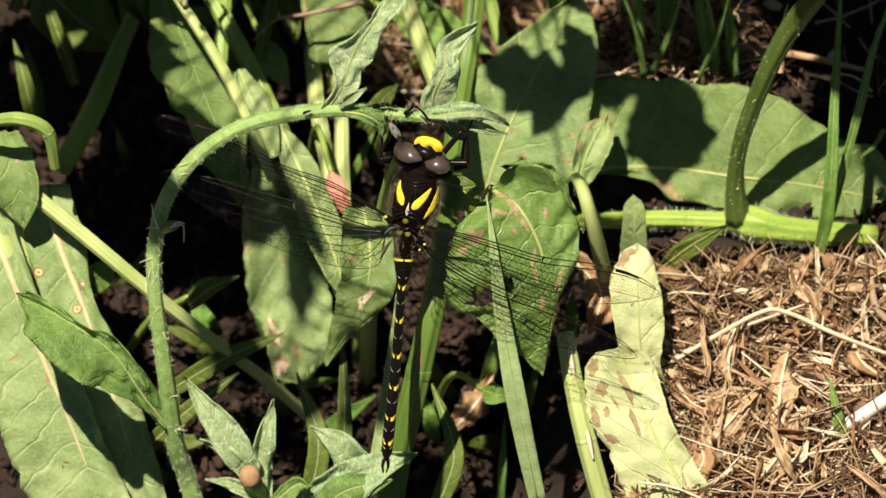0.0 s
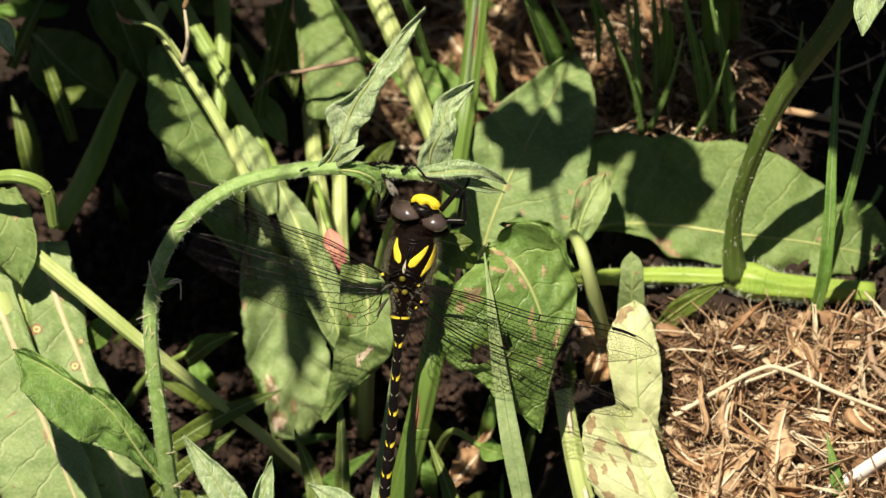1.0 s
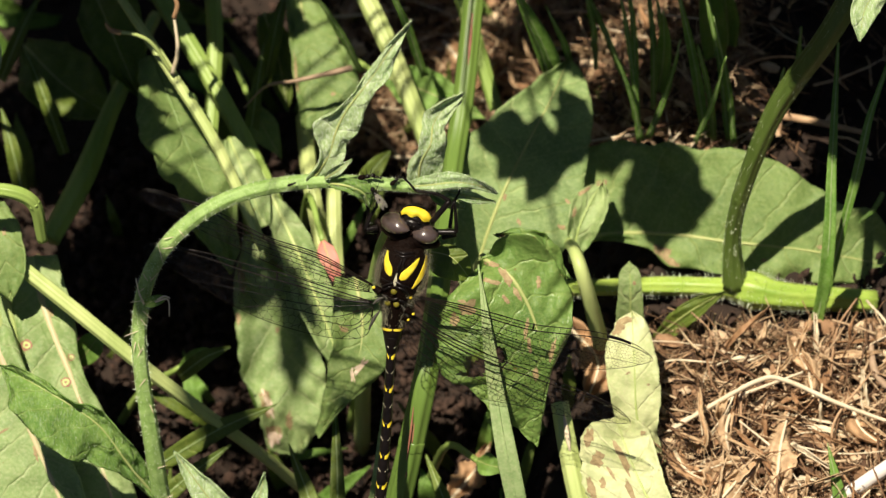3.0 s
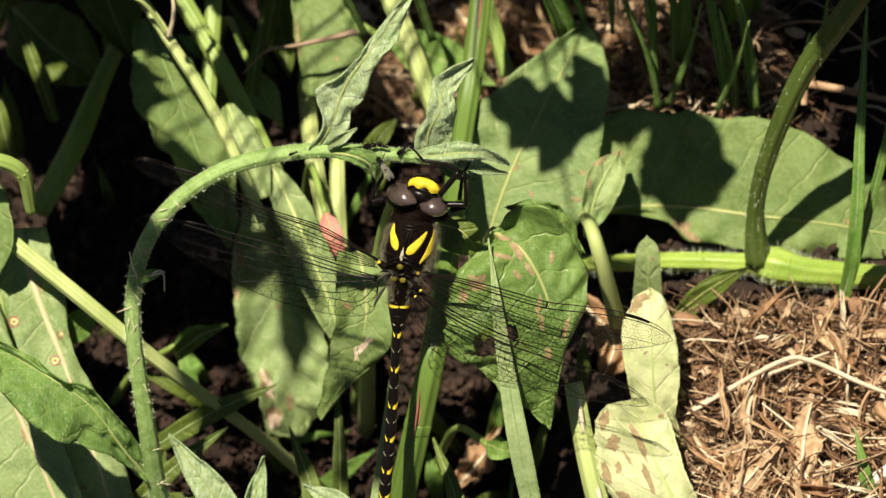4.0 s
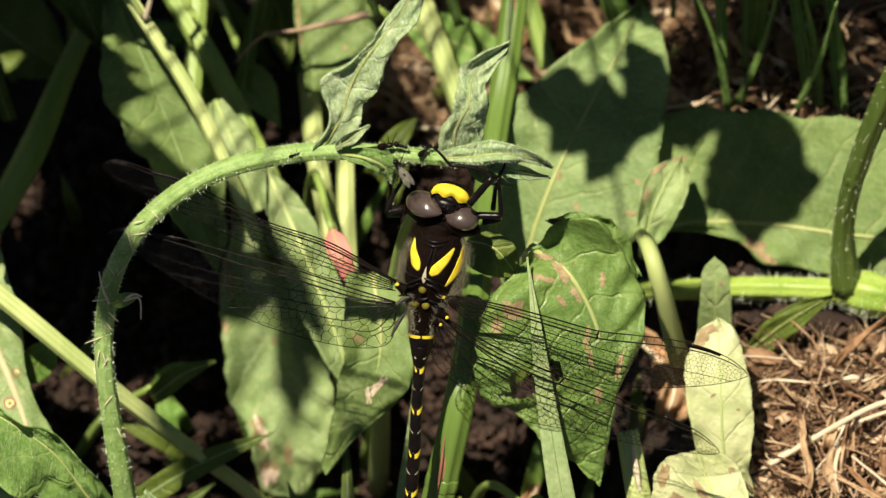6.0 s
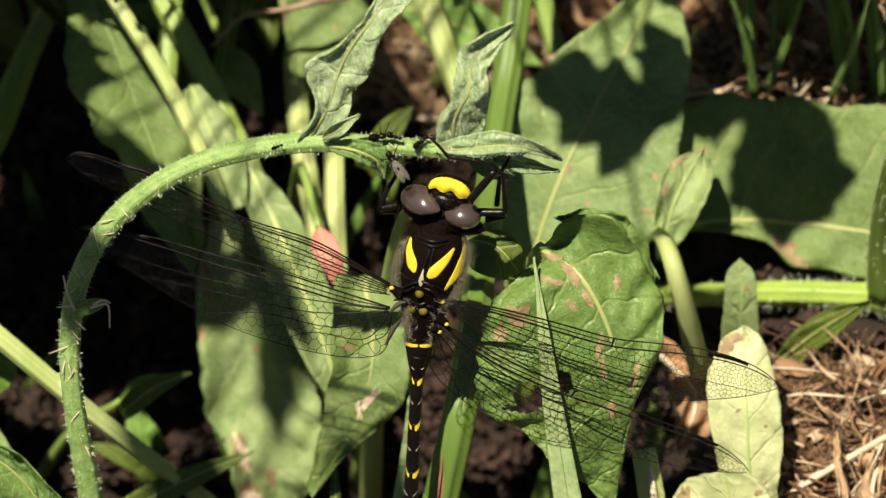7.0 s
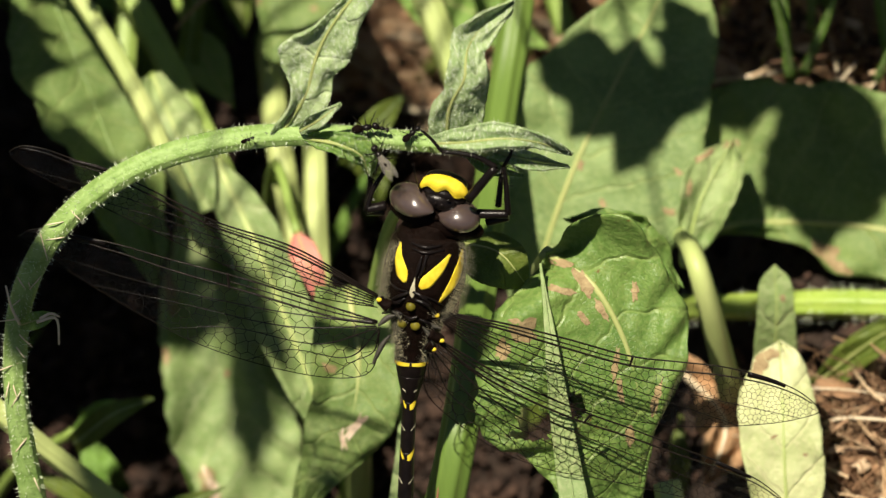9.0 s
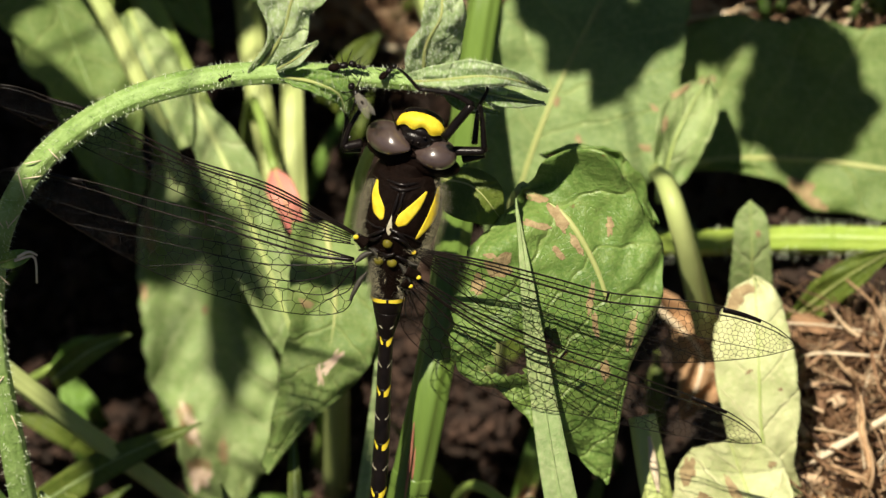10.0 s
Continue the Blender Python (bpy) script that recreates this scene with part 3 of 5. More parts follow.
broad_leaf("dock_leaf", [(540, -30, -100), (562, 90, -94), (574, 212, -92)], [(516, -30), (528, 90), (538, 160), (545, 212)], [(572, -30), (612, 60), (648, 130), (628, 180), (596, 214)], DOCK, BIG % "green, half hidden behind the stalks", rib=0.0008, fold=0.1, wave=3, seed=16, blots=[(536, 120, 4, 50, -4), (600, 150, 6, 4, 0)])
broad_leaf("young_leaf", [(455, 160, -98), (480, 210, -94), (510, 262, -92)], [5, 25, 0], [5, 25, 0], DOCK, "small green leaf deep among the stalks", rib=0.0004, seed=17)
broad_leaf("young_leaf", [(690, 120, -104), (770, 150, -100), (865, 195, -98)], [10, 40, 30, 0], [10, 40, 30, 0], GRASS, "bright green leaf behind the stalks", rib=0.0005, seed=18)
broad_leaf("young_leaf", [(1016, 445, -62), (1034, 375, -60), (1072, 302, -62)], [(1010, 440), (1012, 375), (1028, 325), (1072, 302)], [(1022, 445), (1056, 402), (1080, 350), (1072, 302)], DOCK_PALE, "pale green leaf base with a rusty margin", rib=0.0006, wave=3, ragged=0.06, seed=19, blots=[(1040, 322, 18, 6, -35), (1070, 308, 14, 6, -25), (1022, 360, 5, 16, 15)])


# ---- undergrowth coloured dark for shade, and unseen weeds added to block light ----
def undergrowth():
    rng = random.Random(77)
    for k in range(70):
        x, y = rng.uniform(-60, 1060), rng.uniform(-160, 1040)
        p = on_ground(x, y)
        d = (p - AIM).dot(OUT) * 1000
        a = rng.gauss(1.6, 0.8)
        size = rng.uniform(70, 200)
        h = rng.uniform(6, 16)
        mid = [(x, y, d), (x + 0.5 * size * math.cos(a), y - 0.5 * size * math.sin(a), d + rng.uniform(4, 12)), (x + size * math.cos(a), y - size * math.sin(a), d + rng.uniform(2, 12))]
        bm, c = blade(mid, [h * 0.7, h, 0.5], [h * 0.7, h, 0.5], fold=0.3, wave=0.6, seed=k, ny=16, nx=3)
        # mostly the darker green, so the gaps look shaded by colour
        solo("grass_blade", bm, rng.choice((DARK_SHADED_LEAF, DARK_SHADED_LEAF, GRASS)), "low grass blade deep in the undergrowth", "grass", "grass blades")


def shade_clump(x, y, d, count, reach, seed):
    """Unseen weed added to block light: broad leaves rising and arching from one root."""
    rng = random.Random(seed)
    root = on_ground(x, y)
    d0 = (root - AIM).dot(OUT) * 1000
    ob = thing("shade_plant", root, "unseen leafy plant added to shade the weeds", "weed", "dock plants")
    for k in range(count):
        a = 2 * math.pi * (k + rng.random()) / count
        r = reach * rng.uniform(0.5, 1.0)
        tip = (x + r * math.cos(a), y + r * math.sin(a) * 0.8)
        bm, c = blade([(x, y, d0), (x + 0.35 * r * math.cos(a), y + 0.3 * r * math.sin(a), d - 8), (*tip, d + rng.uniform(-15, 8))], [8, 16, 75, 85, 50, 0], [8, 16, 75, 85, 50, 0], fold=0.15, wave=4, ragged=0.05, seed=seed * 20 + k, ny=26, nx=4)
        part("leaf", bm, DOCK, ob)


def shade_weed():
    """Unseen weed added above the view so its hanging leaves throw dappled shade."""
    root = on_ground(700, -900)
    ob = thing("shade_weed", root, "unseen leaves added to throw dappled shade", "weed")
    top = at(760, -420, 30)
    part("stem", tube([root, root.lerp(top, 0.5) + Vector((-0.01, 0, 0.02)), top], [0.003, 0.0025, 0.001], n=24), STALK, ob)
    # each leaf is placed by where its shadow should land
    for k, (x, y, d, turn, long, wide) in enumerate(((737, -213, 41, 20, 215, 78), (954, -160, 41, 88, 250, 76), (1225, -250, -30, 80, 260, 80), (1340, -215, -40, 95, 330, 100), (1400, -230, -20, 92, 320, 100), (1470, -190, -42, 88, 340, 110), (1590, -200, -36, 95, 340, 110), (1700, -150, -36, 95, 340, 110), (975, -160, -22, 10, 210, 50), (1290, -175, 20, 90, 230, 75), (1440, -170, 20, 90, 260, 90), (890, -325, 20, 15, 240, 45), (1000, -470, 20, 90, 150, 70), (850, -405, 20, 15, 320, 75), (1035, -405, 20, 12, 280, 70), (307, -315, -20, 10, 190, 80), (1120, -220, -30, 20, 150, 40), (48, -130, 6, 70, 220, 80), (78, -292, 6, 70, 190, 75), (300, -150, -10, 95, 220, 70), (10, -130, -14, 80, 200, 80), (-70, -210, 60, 95, 300, 100), (70, -160, 60, 80, 250, 90), (-200, -300, 60, 85, 300, 110), (-90, -190, -40, 90, 300, 95), (70, -190, -42, 85, 300, 90), (220, -230, -45, 95, 260, 70), (0, -120, 100, 90, 160, 48), (147, -268, 100, 58, 280, 26), (132, -190, 100, 82, 170, 25), (-90, -310, 180, 65, 210, 34), (-100, -255, 100, 85, 120, 38), (1290, -190, -20, 88, 220, 76), (1420, -190, -16, 95, 240, 80), (968, -290, 20, 2, 300, 50), (-45, -322, 200, 35, 200, 50), (-164, -412, 200, 35, 150, 38), (736, -255, 100, 0, 130, 25), (855, -258, 41, 8, 170, 34), (819, -256, 41, 62, 160, 36), (1070, -255, 20, 5, 220, 45), (129, -290, 200, 70, 220, 62), (1243, -416, 100, 60, 260, 60))):
        dx, dy = math.cos(radians(turn)) * long / 2, math.sin(radians(turn)) * long / 2
        bm, c = blade([(x - dx, y - dy, d - 6), (x, y, d), (x + dx, y + dy, d - 6)], [6, wide, wide, 4], [6, wide, wide, 4], fold=0.12, wave=4, ragged=0.3 if k > 1 else 0.12, teeth=(5, 4)[k] if k < 2 else 0, bite=(0.6, 0.25)[k] if k < 2 else 0.0, seed=900 + k, ny=64 if k < 2 else 40, nx=4)
        leaf = part("leaf", bm, DARK_SHADED_LEAF, ob)
        part("leaf_stalk", tube([root.lerp(top, 0.8), at(x - dx, y - dy - 60, d - 12), at(x - dx, y - dy, d - 6)], [0.0005, 0.0003], n=12, sides=7), STALK, leaf)


shade_weed()
undergrowth()
# a ring of added plants out of view, to darken the gaps
for k, (x, y, d, count, reach) in enumerate(((-40, -330, -40, 9, 250), (180, -260, -60, 8, 190), (-330, -140, -40, 9, 220), (-450, 180, -20, 8, 220), (-360, 520, -30, 7, 200), (420, -420, -40, 8, 260), (820, -520, -30, 8, 260), (1330, -330, -60, 8, 230), (1700, -260, -50, 8, 260), (2000, 200, -20, 8, 280), (2050, 700, -20, 7, 280), (-480, 1050, -30, 7, 260), (200, 1420, -20, 8, 300), (800, 1430, -20, 8, 300), (1500, 1450, -20, 8, 300))):
    shade_clump(x, y, d, count, reach, 300 + k)

# ---- stems ----
def stem(name, pts, radii, mat, label, hairs=0, hair=0.0007, category="stem", seed=0, ridge=0.09, n=40):
    s = thing(name, at(*pts[0]), label, category, "weed stems")
    bm = bmesh.new()
    c, r = add_tube(bm, sheet(pts), [q * UNIT for q in radii], n=n, sides=28, ridge=ridge, ridges=7)
    part("stalk", bm, mat, s)
    for k in (n // 3, (2 * n) // 3):
        ring = bmesh.new()
        p, q = c[k], c[k + 1]
        add_tube(ring, [p.lerp(q, -0.35), p, p.lerp(q, 0.35)], [r[k] * 1.0, r[k] * 1.03, r[k] * 1.0], n=7, sides=28, ridge=ridge, ridges=7)
        part("node", ring, mat, s)
    if hairs:
        hb = bmesh.new()
        add_hairs(hb, c, r, hairs, hair, random.Random(seed))
        part("bristles", hb, HAIR, s, "short pale bristles", smooth=False)
    return s


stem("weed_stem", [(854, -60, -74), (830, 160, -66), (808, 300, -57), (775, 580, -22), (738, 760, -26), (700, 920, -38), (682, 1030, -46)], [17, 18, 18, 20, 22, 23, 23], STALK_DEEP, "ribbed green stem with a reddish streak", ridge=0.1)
stem("weed_stem", [(290, -40, -94), (420, 180, -86), (520, 390, -80), (600, 620, -76)], [16, 15, 14, 12], STALK, "slender green stem leaning among leaves")
stem("weed_stem", [(220, -40, -70), (320, 110, -66), (400, 240, -64), (480, 420, -64)], [7, 9, 10, 9], STALK_PALE, "thin yellowish stem with a dry side shoot")
stem("weed_stem", [(390, -40, -100), (395, 60, -98), (385, 240, -94)], [14, 14, 12], STALK, "green stem deep among leaves")
stem("weed_stem", [(548, 190, -104), (560, 300, -88), (588, 450, -84)], [14, 14, 14], STALK_PALE, "pale green stem behind the dragonfly")
stem("weed_stem", [(585, 180, -110), (600, 300, -84), (602, 380, -80), (606, 470, -80)], [9, 12, 13, 13], STALK_PALE, "pale green stem behind the dragonfly")
stem("weed_stem", [(630, -80, -98), (700, 70, -94), (770, 250, -92)], [16, 17, 15], STALK_PALE, "thick pale stem flushed with pink")
stem("weed_stem", [(810, -60, -98), (850, 60, -98), (885, 180, -98)], [13, 13, 12], STALK, "slender green stem behind broad leaves")
stem("hairy_stem", [(1570, -120, 0), (1480, 40, -12), (1385, 170, -30), (1325, 300, -46), (1298, 400, -58), (1300, 490, -66)], [22, 20, 18, 15, 14, 22], STALK_SHADED, "thick bristly green stem rising out of its node", hairs=500, seed=31)
stem("hairy_stem", [(940, 492, -78), (1060, 490, -74), (1180, 488, -70), (1280, 492, -68), (1325, 495, -67), (1370, 505, -66), (1440, 512, -67), (1545, 518, -70)], [13, 14, 16, 18, 32, 25, 22, 19], STALK_BRIGHT, "thick bright green creeping stem with a swollen node", hairs=1100, hair=0.0014, seed=32)
stem("weed_stem", [(50, 440, -44), (160, 530, -43), (270, 622, -46), (370, 700, -54), (470, 775, -64), (540, 835, -74), (590, 880, -82)], [13, 13, 12, 11, 10, 10, 9], STALK_PALE, "pale green stem slanting down through shade")
stem("weed_stem", [(290, 10, -118), (215, 170, -96), (165, 290, -86), (105, 400, -80)], [10, 15, 20, 18], STALK, "thick green stem in shade")
stem("weed_stem", [(-10, 400, -52), (20, 520, -52), (50, 630, -52)], [20, 20, 18], STALK_PALE, "pale green stem beside broad leaves")
stem("weed_stem", [(-30, 318, -30), (30, 312, -26), (80, 335, -28), (95, 400, -36)], [10, 12, 12, 9], STALK, "curled green leaf stalk")
stem("weed_stem", [(996, 690, -34), (1012, 780, -33), (1034, 880, -34), (1075, 1030, -40)], [15, 17, 18, 18], STALK_PALE, "green stem with a torn pale strip")




side_shoot = thing("dry_shoot", at(320, 112, -64), "dry side shoot with a withered tip on a stem", "stem")
for pts, rr, mat in (([(322, 112, -65), (290, 62, -60), (262, 44, -58), (230, 38, -58)], [0.0005, 0.0004, 0.0004], STALK_PALE), ([(232, 40, -58), (215, 34, -57), (206, 22, -56)], [0.0006, 0.0005, 0.0002], DEAD), ([(322, 112, -64), (332, 70, -60), (326, 10, -58)], [0.0005, 0.0004, 0.0003], STRAW_PALE), ([(326, 14, -58), (332, -10, -56), (320, -30, -55)], [0.0005, 0.0005, 0.0002], DEAD)):
    part("twig", tube(sheet(pts), rr, n=14, sides=7), mat, side_shoot)


def streak(pts, radii, mat, label):
    bm = bmesh.new()
    add_tube(bm, sheet(pts), [q * UNIT for q in radii], n=20, sides=6, flat=0.5)
    solo("bark_streak", bm, mat, label, "stem mark")


streak([(757, 650, -19.8), (748, 700, -20.6), (738, 760, -23.2)], [1, 4, 1], STALK_RED, "reddish-brown scar along a green stem")
streak([(728, 810, -26), (718, 860, -30), (712, 890, -33)], [1, 3, 1], STALK_RED, "reddish-brown scar along a green stem")
streak([(742, 690, -19.6), (736, 740, -21.8), (728, 790, -24.6)], [0.6, 2, 0.6], STALK_RED, "thin brown scar along a green stem")
streak([(1003, 712, -31.2), (1008, 745, -31), (1013, 775, -31)], [2, 5, 2], STRAW_PALE, "pale torn strip on a green stem")
streak([(1030, 845, -31.6), (1038, 880, -31.8), (1046, 915, -32.4)], [2, 5, 2], STRAW_PALE, "pale torn strip on a green stem")
streak([(846, 10, -69.2), (842, 60, -67.6), (838, 100, -66.2)], [1, 3, 1], STALK_RED, "reddish-brown scar along a green stem")
broad_leaf("young_leaf", [(582, 405, -66), (594, 440, -63), (610, 485, -65)], [4, 16, 15, 3], [4, 15, 12, 3], PINK, "small pink-flushed leaf between pale stems", rib=0.0003, fold=0.2, wave=1, seed=21)
broad_leaf("dock_leaf", [(420, 225, -74), (450, 300, -70), (480, 380, -70)], [10, 30, 30, 10], [8, 24, 24, 10], DOCK_PALE, BIG % "pale green, wedged between stems", rib=0.0006, seed=22, wave=2)
# Three leaves behind the stalks, their deep shade put into a darker green.
broad_leaf("dock_leaf", [(480, 10, -110), (505, 90, -108), (520, 180, -106)], [14, 30, 22, 2], [14, 30, 22, 2], DARK_SHADED_LEAF, BIG % "coloured dark for deep shade", rib=0.0006, seed=23, wave=2)
broad_leaf("dock_leaf", [(60, 60, -112), (130, 130, -104), (220, 190, -100)], [14, 60, 60, 2], [14, 60, 50, 2], DARK_SHADED_LEAF, BIG % "coloured dark for deep shade", rib=0.0006, seed=24, wave=3)
broad_leaf("dock_leaf", [(180, -40, -100), (215, 40, -92), (260, 150, -90)], [14, 60, 50, 2], [14, 50, 40, 2], DARK_SHADED_LEAF, BIG % "coloured dark for deep shade", rib=0.0006, seed=25, wave=3)
broad_leaf("young_leaf", [(150, 620, -62), (175, 590, -56), (195, 560, -54)], [5, 22, 24, 3], [5, 20, 20, 3], GRASS, "small bright green leaf low among stems", rib=0.0003, seed=26)
broad_leaf("young_leaf", [(330, 625, -74), (365, 605, -70), (400, 600, -70)], [4, 14, 12, 0], [4, 12, 12, 0], GRASS, "small bright green leaf on dark soil", rib=0.0003, seed=27)
broad_leaf("young_leaf", [(850, 790, -46), (875, 800, -42), (915, 805, -44)], [4, 20, 12, 0], [4, 20, 12, 0], GRASS, "small bright green leaf low in shade", rib=0.0003, seed=28)
broad_leaf("young_leaf", [(1590, -60, 6), (1540, 0, 4), (1526, 64, 4)], [6, 24, 22, 0], [6, 24, 22, 0], FUZZ, "small woolly leaf hanging at the thick stem", rib=0.0003, seed=29, wave=2)
broad_leaf("young_leaf", [(-20, 40, -30), (6, 60, -28), (24, 100, -28)], [6, 20, 14, 0], [6, 20, 14, 0], FUZZ, "small pale woolly leaf tip", rib=0.0003, seed=30, wave=2)
broad_leaf("young_leaf", [(1005, 475, -33), (962, 428, -28), (925, 402, -26), (888, 396, -27)], [8, 26, 24, 12, 0], [8, 30, 28, 14, 0], DOCK_RUST, "crumpled green leaf with a withered margin", rib=0.0004, stalk=[(960, 570, -76), (985, 510, -52), (1005, 475, -35)], seed=34, wave=3, ragged=0.1, blots=[(900, 402, 16, 6, 10), (940, 420, 8, 12, 0)])
broad_leaf("young_leaf", [(880, 470, -44), (850, 520, -38), (815, 560, -36)], [6, 20, 20, 0], [6, 20, 22, 0], DOCK, "small green leaf behind the dragonfly", rib=0.0003, seed=33, wave=2)

# ---- the drooping stem and its woolly leaves ----
def lean(y):
    """The drooping shoot leans out of the sheet towards its top."""
    return (487 - y) * 0.0415


def shoot(pts):
    return [(x, y, lean(y) + d) for x, y, d in pts]


def add_wool(bm, rng, count=500, length=0.0006):
    """Fine hairs standing on a leaf's faces."""
    faces = [f for f in bm.faces if f.calc_area() > 1e-9]
    faces = rng.choices(faces, [f.calc_area() for f in faces], k=count)
    out = bmesh.new()
    for f in faces:
        a, b, c = (v.co for v in f.verts[:3])
        u, v = rng.random(), rng.random()
        p = a + (b - a) * u + (c - b) * (u * v)
        way = (f.normal + Vector((rng.gauss(0, 0.7), rng.gauss(0, 0.7), rng.gauss(0, 0.7)))).normalized()
        side = way.cross(UP).normalized() * 0.00002
        vs = [out.verts.new(q) for q in (p + side, p - side, p + way * length * rng.uniform(0.5, 1.2))]
        out.faces.new(vs)
    return out


def leaf_part(parent, name, mid, left, right, mat, rib=0.0005, label="", wool=600, **kw):
    bm, c = blade(mid, left, right, **kw)
    bm.normal_update()
    hairs = add_wool(bm, random.Random(kw.get("seed", 0)), wool) if wool else None
    leaf = part(name, bm, mat, parent, label)
    pts = [c[i] + OUT * 0.00008 for i in range(0, len(c), 5)]
    part("midrib", tube(pts, [rib * 0.6 * (1 - 0.8 * j / (len(pts) - 1)) for j in range(len(pts))], n=24, sides=6, flat=0.7), RIB, leaf)
    if hairs:
        part("wool", hairs, HAIR, leaf, "fine pale hairs", smooth=False)
    return leaf


droop = thing("drooping_weed", at(340, 1000, -44), "bristly green weed shoot arching over, with woolly leaves", "weed")
bm = bmesh.new()
arc = [(342, 1010, -42), (322, 940, -36), (303, 880, -28), (286, 760, -16), (268, 620, -7)] + shoot([(268, 540, -1), (282, 470, 0), (318, 405, 1), (372, 355, 1.5), (435, 322, 1), (510, 304, -1), (590, 297, 0), (680, 303, 0), (760, 311, 1), (810, 317, 2)])
arc_c, arc_r = add_tube(bm, sheet(arc), [q * UNIT for q in (17, 16, 16, 15, 13, 13, 13, 13, 13, 13, 13, 12, 11, 10, 7)], n=90, sides=24, ridge=0.08, ridges=7)
part("stem", bm, STEM_HAIRY, droop, "pale green ribbed stem")
bm = bmesh.new()
add_hairs(bm, arc_c, arc_r, 3000, 0.00064, random.Random(5))
part("bristles", bm, HAIR, droop, "short pale bristles", smooth=False)
leaf_part(droop, "leaf", shoot([(575, 294, 0), (604, 250, 2), (618, 205, 3), (640, 165, 4), (682, 112, 4), (715, 64, 3), (752, 16, 0)]), [(562, 294), (585, 262), (590, 238), (578, 205), (584, 184), (618, 165), (650, 138), (676, 100), (712, 55), (752, 16)], [(596, 296), (622, 284), (632, 255), (637, 228), (660, 196), (676, 160), (688, 136), (708, 118), (724, 82), (752, 16)], FUZZ, fold=0.22, wave=3, ragged=0.10, seed=41, wool=2600, ny=72, nx=14, crinkle=0.3, label="woolly leaf twisted upright")
leaf_part(droop, "leaf", shoot([(596, 292, 2), (620, 276, 5), (644, 258, 5)]), [4, 10, 0], [4, 8, 0], FUZZ, fold=0.4, wave=1, seed=49, wool=160, rib=0.0003, label="small woolly bract at the leaf's base")
leaf_part(droop, "leaf", shoot([(758, 306, 1), (764, 266, 4), (782, 232, 6), (786, 200, 5), (806, 170, 5), (838, 146, 3)]), [(738, 300), (742, 262), (762, 238), (766, 205), (770, 178), (796, 158), (838, 146)], [(786, 300), (798, 275), (808, 244), (812, 222), (806, 204), (822, 176), (840, 158), (838, 146)], FUZZ, fold=0.2, wave=3, ragged=0.08, seed=42, wool=2200, ny=72, nx=14, crinkle=0.25, label="woolly leaf with a wavy margin")
leaf_part(droop, "leaf", shoot([(735, 310, 1), (780, 306, 4), (825, 302, 5), (860, 308, 4), (894, 324, 0)]), [(735, 304), (768, 292), (812, 284), (845, 292), (870, 304), (894, 324)], [(735, 316), (780, 318), (825, 314), (862, 318), (894, 324)], FUZZ, fold=0.25, wave=2, ragged=0.08, seed=43, wool=1600, ny=54, nx=10, crinkle=0.2, label="pale woolly leaf at the shoot's end")
leaf_part(droop, "leaf", shoot([(800, 316, 0), (842, 328, 2), (892, 340, -1)]), [3, 12, 8, 0], [3, 9, 7, 0], FUZZ, fold=0.3, wave=2, ragged=0.2, crinkle=0.4, seed=44, label="small curled woolly leaf")
leaf_part(droop, "leaf", shoot([(775, 318, -3), (800, 335, -3), (838, 352, -5)]), [4, 16, 0], [4, 12, 0], FUZZ_GREEN, fold=0.4, wave=2, seed=45)
leaf_part(droop, "leaf", shoot([(600, 300, 1), (638, 306, 4), (664, 320, 4), (670, 344, 2)]), [4, 13, 18, 8], [4, 9, 10, 4], FUZZ_GREEN, fold=0.3, wave=2, ragged=0.3, crinkle=0.4, seed=46, label="small leaf curled downwards")
leaf_part(droop, "leaf", [(300, 868, -26), (246, 800, -18), (192, 724, -13), (112, 668, -12), (28, 621, -18)], [(296, 872), (246, 828), (200, 786), (130, 766), (85, 740), (42, 685), (28, 621)], [(304, 864), (274, 795), (232, 738), (190, 692), (150, 680), (100, 645), (60, 622), (28, 621)], FUZZ_GREEN, rib=0.0006, fold=0.55, wave=5, ragged=0.05, seed=47, wool=1400, ny=60, nx=12, crinkle=0.8, label="hairy deep green leaf held out sideways")
leaf_part(droop, "bract", shoot([(276, 510, 1), (296, 502, 4), (318, 496, 4)]), [4, 9, 8, 1], [4, 9, 8, 1], FUZZ_GREEN, rib=0.0002, fold=0.4, seed=48, wool=60, label="small torn bract")
for k, pts in enumerate(([(276, 508, 2.2), (268, 488, 3), (263, 462, 4)], [(296, 504, 4.5), (318, 500, 5), (320, 530, 5)], [(300, 500, 4.5), (312, 494, 5), (322, 498, 5)])):
    part("dry_thread", tube(sheet(shoot(pts)), [0.00022, 0.00012], n=10, sides=6), STRAW_PALE, droop)

rng = random.Random(23)
for k in range(26):
    j = rng.randrange(4, 48)
    p = arc_c[j] + OUT * (arc_r[j] * 1.02) + EX * rng.uniform(-0.0012, 0.0012)
    a = rng.uniform(-1.4, 1.4)
    way = (EX * math.cos(a) + UP * math.sin(a) + OUT * rng.uniform(-0.1, 0.3)) * rng.uniform(0.0008, 0.0022)
    part("dry_thread", tube([p - way, p + OUT * 0.00025, p + way], [0.00007, 0.0001, 0.00005], n=7, sides=5), STRAW_PALE, droop, "dry bit caught on the bristles")

